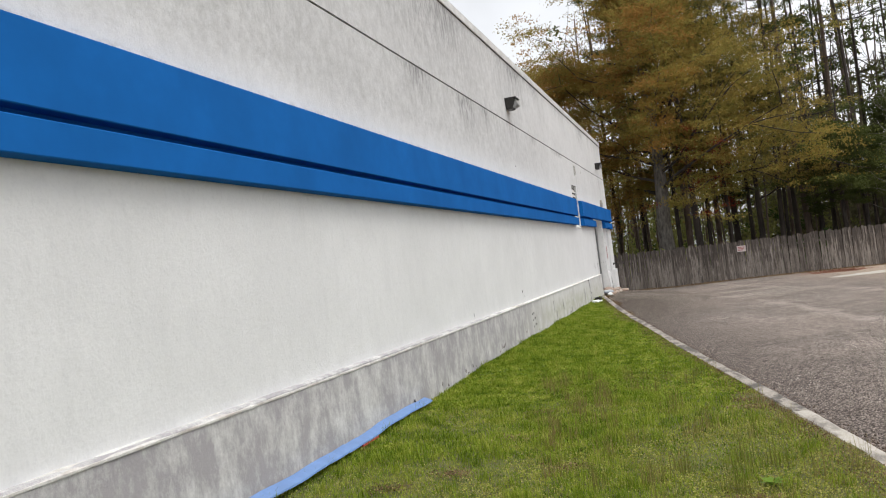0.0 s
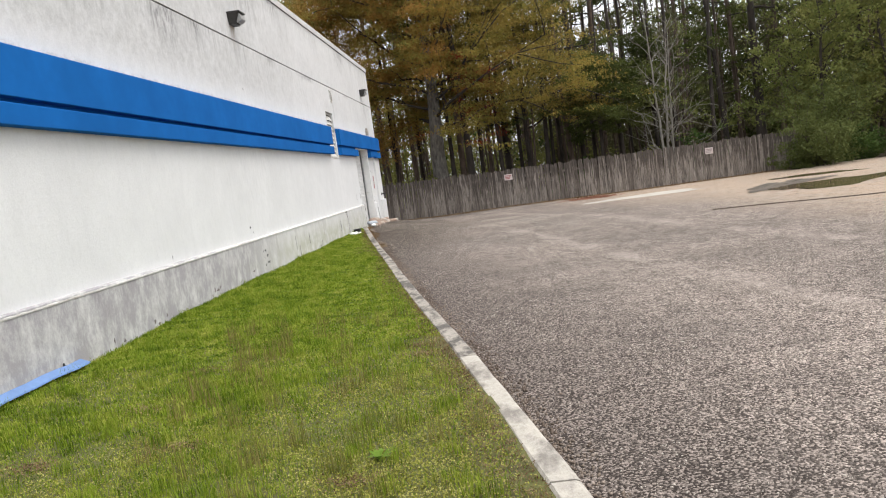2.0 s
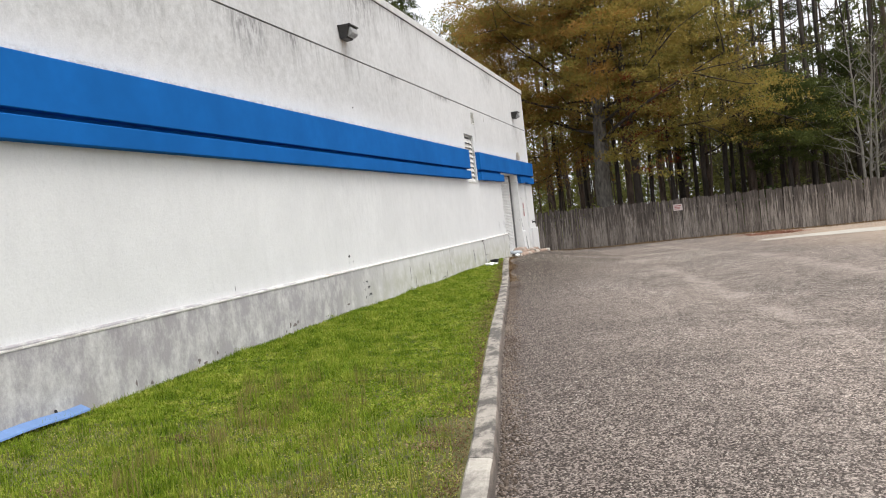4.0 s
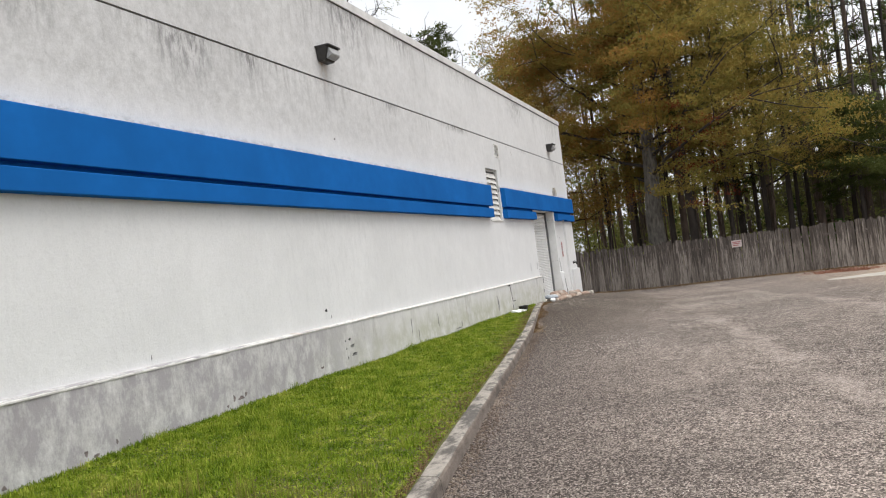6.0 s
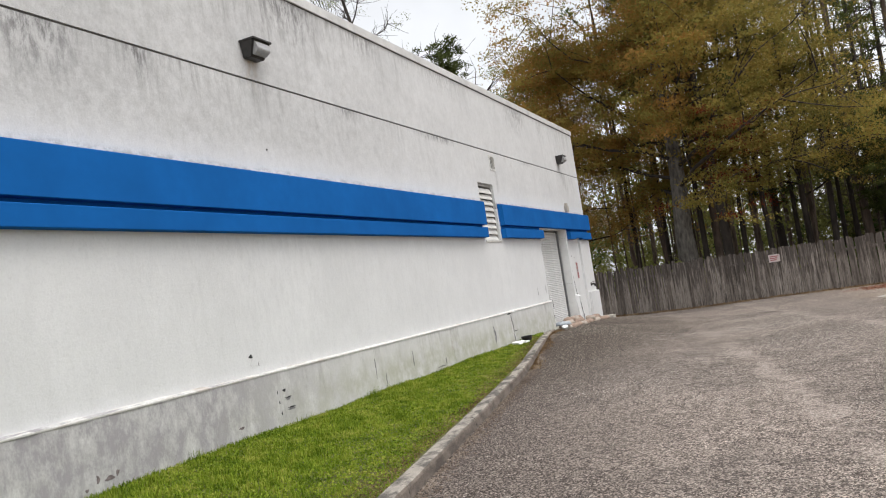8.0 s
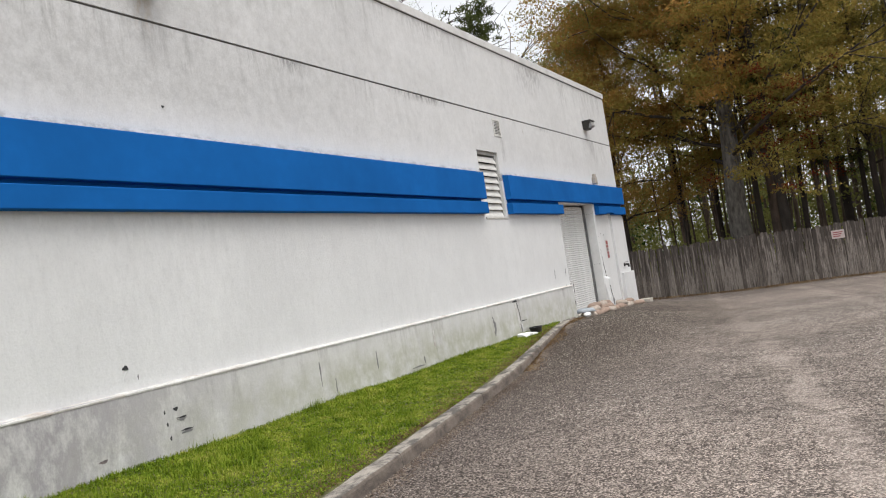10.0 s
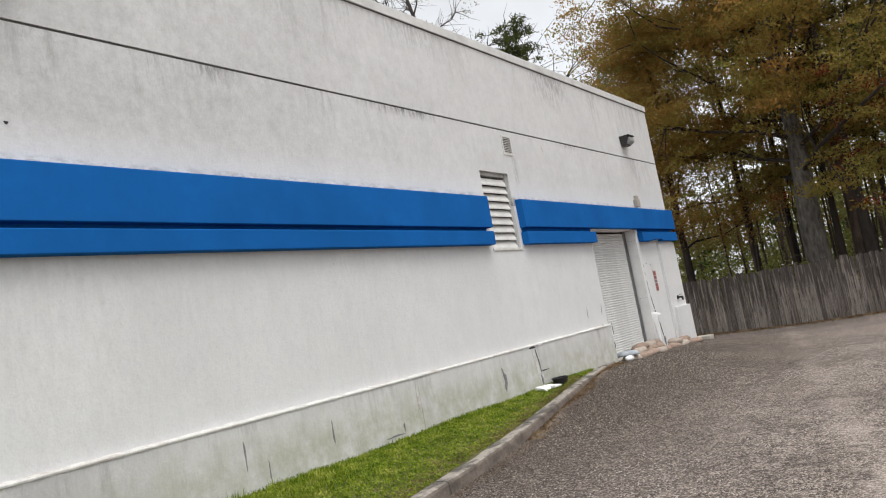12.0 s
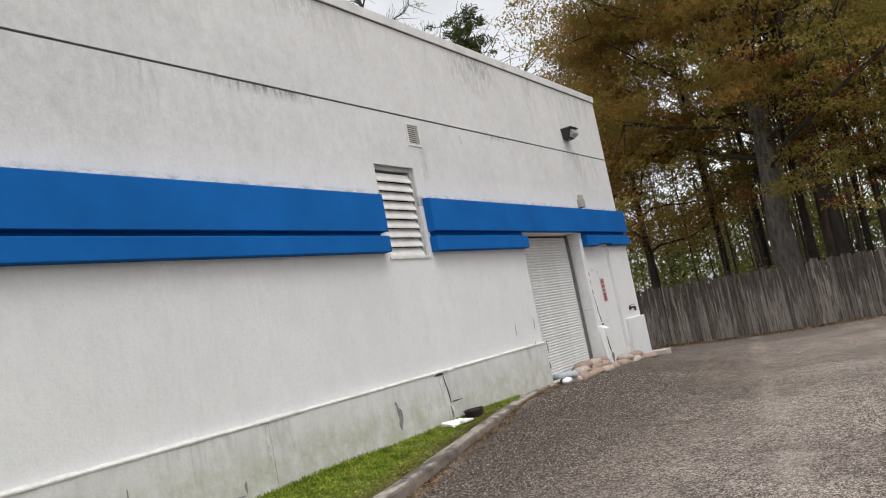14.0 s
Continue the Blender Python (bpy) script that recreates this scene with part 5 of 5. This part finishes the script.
def shrub(label, x, y, height, width, leaf, leaves, seed, size=0.16):
    rng = np.random.default_rng(seed)
    ob = thing("shrub", label, "shrub", pose(0, 0, 0))
    wood, tips = Wood(), []
    for k in range(9):
        p = limb(rng, (x + rng.normal() * 0.2, y + rng.normal() * 0.2, -0.62), (rng.normal() * 0.6 * width / height, rng.normal() * 0.5 * width / height, 1), height * rng.uniform(0.6, 1), 0.0, 7)
        wood.add(p, np.linspace(0.035, 0.008, 7), 5)
        tips.append(p[1:])
    o = new("stems", wood.mesh("stems", M_BARK_DARK))
    o.parent = ob
    o = new("foliage", leaf_mesh("foliage", scatter(rng, np.concatenate(tips), leaves, width * 0.17, 0.7), size, leaf, rng, 0.5))
    o.parent = ob
    return ob


shrub("loose fresh-green bush hanging over the fence's end", 15.7, 41.4, 5.2, 3.6, M_FRESH, 15000, 201, 0.13)
shrub("low green bush at the fence's foot", 14.6, 41.3, 1.7, 1.5, M_FRESH, 3500, 211, 0.1)
shrub("dark evergreen shrub beside the lot", 18.4, 43.5, 2.4, 3.0, M_SHRUB, 6000, 202)
shrub("dark evergreen shrub beside the lot", 21.5, 42.5, 2.8, 3.4, M_SHRUB, 7000, 203)
shrub("low glossy shrub beside the lot", 24.5, 41.5, 2.2, 3.6, M_SHRUB, 6000, 204)
shrub("leafy shrub beside the lot", 28.0, 42.0, 3.2, 4.0, M_SPRING, 7000, 205)
shrub("leafy shrub behind the fence", -5.6, 44.0, 2.6, 1.6, M_SPRING, 2500, 206, 0.14)
shrub("leafy shrub behind the fence", 4.0, 45.5, 2.4, 1.8, M_SHRUB, 2500, 207, 0.14)
shrub("leafy shrub behind the fence", 11.5, 45.0, 3.0, 2.4, M_SHRUB, 4000, 208, 0.14)

# the depth of the wood: thin far trunks and hazy understorey
rng = np.random.default_rng(5)
wood = Wood()
tops = []
for k in range(210):
    x, y = rng.uniform(-40, 50), rng.uniform(53, 88)
    h = rng.uniform(15, 27)
    h = h if x > -9 else 9.0
    p = trunk_path(rng, x, y, h, (rng.normal() * 0.02, 0), 0.4, n=6)
    r = rng.uniform(0.07, 0.2)
    wood.add(p, np.linspace(r, r * 0.3, 6), 5)
    tops.append(p[-3:] + rng.normal(scale=1.0, size=(3, 3)))
    for q in range(4):
        z = rng.uniform(0.3, 0.9)
        b = p[0] + (p[-1] - p[0]) * z
        lp = limb(rng, b, (rng.normal(), rng.normal(), 0.4), rng.uniform(1.5, 3.5), 0.03, 4)
        wood.add(lp, np.linspace(r * 0.3, 0.01, 4), 4)
        tops.append(lp[1:])
for k in range(46):
    x, y = rng.uniform(-9, 12), rng.uniform(48, 56)
    p = trunk_path(rng, x, y, rng.uniform(7, 15), (rng.normal() * 0.04, 0), 0.5, n=7)
    r = rng.uniform(0.03, 0.075)
    wood.add(p, np.linspace(r, r * 0.3, 7), 5)
tagged(new("far_woods", wood.mesh("far_woods", M_BARK_RED)), "thin distant trunks crowding the wood", "woods", kind="stuff")
tops = np.concatenate(tops)
tagged(new("far_foliage", leaf_mesh("far_foliage", scatter(rng, tops[(tops[:, 0] > -12) & (tops[:, 2] > 5)], 16000, 1.3, 0.7), 0.4, M_PINE, rng, 0.4)), "dark distant pine foliage", "foliage", kind="stuff")
under = np.stack([rng.uniform(-40, 50, 900), rng.uniform(50, 90, 900), np.abs(rng.normal(scale=3.8, size=900))], -1)
west = under[:, 0] < 8
tagged(new("understorey", leaf_mesh("understorey", scatter(rng, under[west], 25000, 1.2, 0.8), 0.24, M_OLIVE, rng, 0.5)), "brownish olive understorey deep in the wood", "foliage", kind="stuff")
tagged(new("understorey", leaf_mesh("understorey", scatter(rng, under[~west], 23000, 1.2, 0.8), 0.24, M_SPRING, rng, 0.5)), "yellow-green spring understorey deep in the wood", "foliage", kind="stuff")
under = np.stack([rng.uniform(-40, 50, 700), rng.uniform(60, 100, 700), np.abs(rng.normal(scale=2.2, size=700))], -1)
tagged(new("understorey", leaf_mesh("understorey", scatter(rng, under, 26000, 1.0, 0.8), 0.32, M_SHRUB, rng, 0.5)), "dark evergreen understorey deep in the wood", "foliage", kind="stuff")


# ---- grass and weeds ----
def blades(name, x, y, h, w, mat, rng, bend=0.5, up=0.0):
    """Tapered bent blades: two stacked faces each, drawn as one triangle and one quad folded into three triangles."""
    n = len(x)
    z = lawn_z(x, y) + up
    az = rng.uniform(0, 2 * np.pi, n)
    fx, fy = np.cos(az), np.sin(az)
    b = np.stack([x, y, z], -1)
    side = np.stack([-fy, fx, np.zeros(n)], -1) * w[:, None] * 0.5
    ln = np.stack([fx, fy, np.zeros(n)], -1)
    k = rng.uniform(0.1, 1.0, n) * bend
    mid = b + ln * (h * k * 0.3)[:, None] + np.stack([np.zeros(n), np.zeros(n), h * 0.6], -1)
    tip = b + ln * (h * k)[:, None] + np.stack([np.zeros(n), np.zeros(n), h * (1 - 0.35 * k)], -1)
    v = np.stack([b - side, b + side, mid + side * 0.7, mid - side * 0.7, tip], 1).reshape(-1, 3)
    o = np.arange(n)[:, None] * 5
    f = np.concatenate([o + [[0, 1, 2]], o + [[0, 2, 3]], o + [[3, 2, 4]]])
    me = fast_mesh(name, v, f)
    me.materials.append(mat)
    return new(name, me)


def lawn_points(rng, n, ya, yb, edge=0.16):
    y = rng.uniform(ya, yb, n * 3)
    x = rng.uniform(-5.3, 1.6, n * 3)
    ok = x < kerb_x(y) - edge
    return x[ok][:n], y[ok][:n]


rng = np.random.default_rng(77)


def bare(x, y):
    """How far the turf is worn away, beside the kerb above all."""
    edge = np.exp(-np.maximum(kerb_x(y) - 0.14 - x, 0) / 0.2)
    return np.clip(edge * (0.85 + 0.6 * np.sin(y * 2.3 + 0.7) * np.sin(y * 0.9)), 0, 0.95)


for ya, yb, n, hh, ww in ((0.3, 6.5, 105000, 0.033, 0.0055), (6.5, 13.0, 75000, 0.045, 0.008), (13.0, 28.2, 70000, 0.045, 0.0105)):
    x, y = lawn_points(rng, n, ya, yb)
    # lusher by the wall, thin near the kerb
    dist = np.clip((kerb_x(y) - x) / 1.6, 0.45, 1)
    wave = 0.75 + 0.45 * np.sin(x * 2.3 + 1.1 * np.sin(y * 1.4)) * np.sin(y * 1.9 + x)
    keep = rng.uniform(0, 1, len(x)) < (0.35 + 0.65 * dist) * (1 - bare(x, y))
    x, y, dist, wave = x[keep], y[keep], dist[keep], wave[keep]
    h = hh * rng.uniform(0.5, 1.5, len(x)) * (0.55 + 0.7 * dist) * np.clip(wave, 0.45, 1.4)
    tagged(blades("grass", x, y, h, np.full(len(x), ww), M_GRASS, rng, 0.9), "short green lawn grass", "grass", kind="stuff")
# clover and low mat near the kerb
x, y = lawn_points(rng, 480000, 0.3, 12.0, 0.14)
keep = rng.uniform(0, 1, len(x)) < np.clip((11.5 - y) / 6.0, 0, 1) * np.clip(1.3 - (kerb_x(y) - x) / 4.0, 0.15, 1) * (0.55 + 0.45 * np.sin(x * 3.1 + np.sin(y * 2.2)) * np.sin(y * 2.7)) * (1 - bare(x, y))
x, y = x[keep], y[keep]
c = np.stack([x, y, lawn_z(x, y) + rng.uniform(0.004, 0.03, len(x))], -1)
tagged(new("clover", leaf_mesh("clover", c, 0.0125, M_CLOVER, rng, 0.85, 0.5, True)), "yellowish low clover among the grass", "clover", kind="stuff")
x, y = lawn_points(rng, 90000, 9.0, 28.2, 0.14)
c = np.stack([x, y, lawn_z(x, y) + rng.uniform(0.004, 0.026, len(x))], -1)
tagged(new("clover", leaf_mesh("clover", c, 0.026, M_GRASS, rng, 0.7, 0.6)), "dense low green mat of clover and grass", "clover", kind="stuff")
# dead thatch and litter along the kerb
y = rng.uniform(1.0, 27.0, 30000)
x = kerb_x(y) - 0.135 - np.abs(rng.normal(scale=0.15, size=30000)) * (1 + 0.8 * np.sin(y * 1.3) * np.sin(y * 0.4))
c = np.stack([x, y, lawn_z(x, y) + rng.uniform(0.006, 0.03, 30000)], -1)
tagged(new("thatch", leaf_mesh("thatch", c, 0.02, M_THATCH, rng, 0.3)), "brown dead thatch along the kerb's edge", "thatch", kind="stuff")
# small bare patches worn into the lawn
tx, ty = lawn_points(rng, 16, 2.0, 9.0, 0.4)
pick = rng.integers(0, len(tx), 7000)
x, y = tx[pick] + rng.normal(scale=0.11, size=7000), ty[pick] + rng.normal(scale=0.07, size=7000)
x = np.minimum(x, kerb_x(y) - 0.15)
c = np.stack([x, y, lawn_z(x, y) + rng.uniform(0.012, 0.034, 7000)], -1)
tagged(new("thatch", leaf_mesh("thatch", c, 0.017, M_THATCH, rng, 0.5, 0.5)), "reddish-brown dead patches in the lawn", "thatch", kind="stuff")
# moss and dead leaves at the kerb's end
y = rng.uniform(22.5, 29.4, 2600)
x = kerb_x(y) + 0.06 + np.abs(rng.normal(scale=0.1, size=2600)) * (0.6 + 0.5 * np.sin(y * 2.0))
c = np.stack([x, y, lot_z(x, y) + rng.uniform(0.004, 0.018, 2600)], -1)
tagged(new("moss", leaf_mesh("moss", c, 0.035, M_THATCH, rng, 0.5)), "tan moss and dead leaves at the kerb's end", "moss", kind="stuff")
# leaf litter drifted along the fence
x = rng.uniform(-8.0, 15.5, 6500)
y = 42.05 - np.abs(rng.normal(scale=0.35, size=6500)) * (0.5 + 0.5 * np.abs(np.sin(x * 0.7)))
c = np.stack([x, y, lot_z(x, y) + rng.uniform(0.005, 0.04, 6500)], -1)
tagged(new("leaf_drift", leaf_mesh("leaf_drift", c, 0.07, M_THATCH, rng, 0.5)), "tan leaf litter drifted along the fence foot", "leaf litter", kind="stuff")
# reddish litter beside the pale slab
x, y = rng.normal(4.1, 0.55, 1500), rng.normal(39.6, 0.5, 1500)
c = np.stack([x, y, lot_z(x, y) + rng.uniform(0.005, 0.05, 1500)], -1)
tagged(new("leaf_drift", leaf_mesh("leaf_drift", c, 0.08, M_REDLITTER, rng, 0.5)), "reddish-brown leaf litter beside the pale slab", "leaf litter", kind="stuff")
# tufts of longer grass
tx, ty = lawn_points(rng, 420, 0.5, 20.0, 0.3)
pick = rng.integers(0, len(tx), 20000)
x, y = tx[pick] + rng.normal(scale=0.05, size=20000), ty[pick] + rng.normal(scale=0.05, size=20000)
tagged(blades("tall_grass", x, y, rng.uniform(0.05, 0.15, 20000), np.full(20000, 0.005), M_GRASS, rng, 0.6), "tufts of longer grass in the lawn", "grass", kind="stuff")
# reddish seed stalks
tx, ty = lawn_points(rng, 150, 1.0, 10.5, 0.3)
ok = tx > kerb_x(ty) - 2.6
tx, ty = tx[ok], ty[ok]
pick = rng.integers(0, len(tx), 3000)
x, y = tx[pick] + rng.normal(scale=0.055, size=3000), ty[pick] + rng.normal(scale=0.055, size=3000)
x = np.minimum(x, kerb_x(y) - 0.17)
tagged(blades("seed_stalks", x, y, rng.uniform(0.1, 0.3, 3000), np.full(3000, 0.0042), M_STALK, rng, 0.25), "thin reddish weed seed stalks in the lawn", "weeds", kind="stuff")
# blades along the foot of the plinth
y = rng.uniform(0.5, 28.0, 5000)
x = -5.285 + np.abs(rng.normal(scale=0.03, size=5000))
tagged(blades("wall_grass", x, y, rng.uniform(0.02, 0.075, 5000), np.full(5000, 0.007), M_GRASS, rng, 0.5), "uneven grass against the plinth", "grass", kind="stuff")
# broad-leaved rosettes
for k, (x, y) in enumerate(((-0.75, 3.45), (-1.0, 4.6), (-1.9, 3.4), (-0.6, 2.9), (-2.6, 4.2), (-1.4, 5.6))):
    rr = random.Random(k)
    bm = bmesh.new()
    z = float(lawn_z(np.array(x), np.array(y)))
    for i in range(9):
        t = i * 0.7 + rr.uniform(-0.2, 0.2)
        l, w = rr.uniform(0.07, 0.13), rr.uniform(0.014, 0.022)
        c, s = math.cos(t), math.sin(t)
        pts = [(0, 0, 0.005), (l * 0.5, -w, 0.04), (l * 0.5, w, 0.04), (l, 0, 0.035 + rr.uniform(0, 0.02))]
        vs = [bm.verts.new((x + px * c - py * s, y + px * s + py * c, z + pz)) for px, py, pz in pts]
        bm.faces.new((vs[0], vs[1], vs[2]))
        bm.faces.new((vs[1], vs[3], vs[2]))
    solo("weed", bm, M_WEED, "bright green broad-leaved weed rosette in the lawn", "weed", group="weeds in the lawn")

# loose gravel at the kerb's foot
rng = np.random.default_rng(9)
n = 5000
y = rng.uniform(1.0, 28.0, n)
x = kerb_x(y) + 0.075 + np.abs(rng.normal(scale=0.1, size=n))
r = rng.uniform(0.004, 0.012, n)
c = np.stack([x, y, lot_z(x, y) + r * 0.4], -1)
corner = np.array([[1, 1, 1], [1, -1, -1], [-1, 1, -1], [-1, -1, 1]], float)
v = c[:, None] + corner[None] * r[:, None, None] * rng.uniform(0.6, 1.3, (n, 4, 3))
o = np.arange(n)[:, None] * 4
gravel_me = fast_mesh("gravel", v.reshape(-1, 3), np.concatenate([o + [[0, 1, 2]], o + [[0, 3, 1]], o + [[0, 2, 3]], o + [[1, 3, 2]]]))
gravel_me.materials.append(M_GRAVEL)
tagged(new("gravel", gravel_me), "loose tan gravel along the kerb's foot", "gravel", kind="stuff")

# proud pale chips of the chip seal where the path runs
n = 44000
y = rng.uniform(2.5, 31.0, n)
x = kerb_x(y) + 0.3 + rng.uniform(0, 1, n) ** 0.85 * 6.2
r = rng.uniform(0.003, 0.009, n)
c = np.stack([x, y, lot_z(x, y) + 0.001], -1)
v = c[:, None] + corner[None] * r[:, None, None] * rng.uniform(0.6, 1.3, (n, 4, 3)) * [1.0, 1.0, 0.5]
o = np.arange(n)[:, None] * 4
chip_me = fast_mesh("stone_chips", v.reshape(-1, 3), np.concatenate([o + [[0, 1, 2]], o + [[0, 3, 1]], o + [[0, 2, 3]], o + [[1, 3, 2]]]))
chip_me.materials.append(M_CHIPS)
tagged(new("stone_chips", chip_me), "pale stone chips standing proud of the worn asphalt", "stone chips", kind="stuff")

# dark evergreen screen deep behind the fence
rng = np.random.default_rng(15)
deep = np.stack([rng.uniform(14, 48, 500), rng.uniform(56, 74, 500), rng.uniform(0, 13, 500)], -1)
tagged(new("far_evergreens", leaf_mesh("far_evergreens", scatter(rng, deep, 62000, 1.3, 0.8), 0.36, M_PINE, rng, 0.35)), "dark evergreen thicket deep in the wood", "foliage", kind="stuff")
deep = np.stack([rng.uniform(-22, 8, 260), rng.uniform(58, 80, 260), rng.uniform(0, 7, 260)], -1)
screen = np.stack([rng.uniform(-15, 7, 520), rng.uniform(57, 76, 520), rng.uniform(1, 17, 520)], -1)
tagged(new("far_hardwoods", leaf_mesh("far_hardwoods", scatter(rng, screen, 15000, 1.3, 0.6), 0.36, M_OLIVE, rng, 0.5)), "dull olive crowns of hardwoods deep in the wood", "foliage", kind="stuff")
tagged(new("far_saplings", leaf_mesh("far_saplings", scatter(rng, deep, 24000, 1.2, 0.8), 0.26, M_OLIVE, rng, 0.5)), "dull olive saplings deep in the wood", "foliage", kind="stuff")
brush = np.stack([rng.uniform(5, 50, 560), rng.uniform(55, 90, 560), np.abs(rng.normal(scale=2.4, size=560))], -1)
tagged(new("far_brush", leaf_mesh("far_brush", scatter(rng, brush, 48000, 1.1, 0.8), 0.36, M_BRUSH, rng, 0.5)), "grey-brown brush filling the depth of the wood", "foliage", kind="stuff")
murk = np.stack([rng.uniform(3, 42, 520), rng.uniform(57, 76, 520), rng.uniform(1, 11, 520)], -1)
tagged(new("far_thicket", leaf_mesh("far_thicket", scatter(rng, murk, 52000, 1.2, 0.8), 0.36, M_BRUSH, rng, 0.5)), "dim grey-olive thicket deep in the wood", "foliage", kind="stuff")
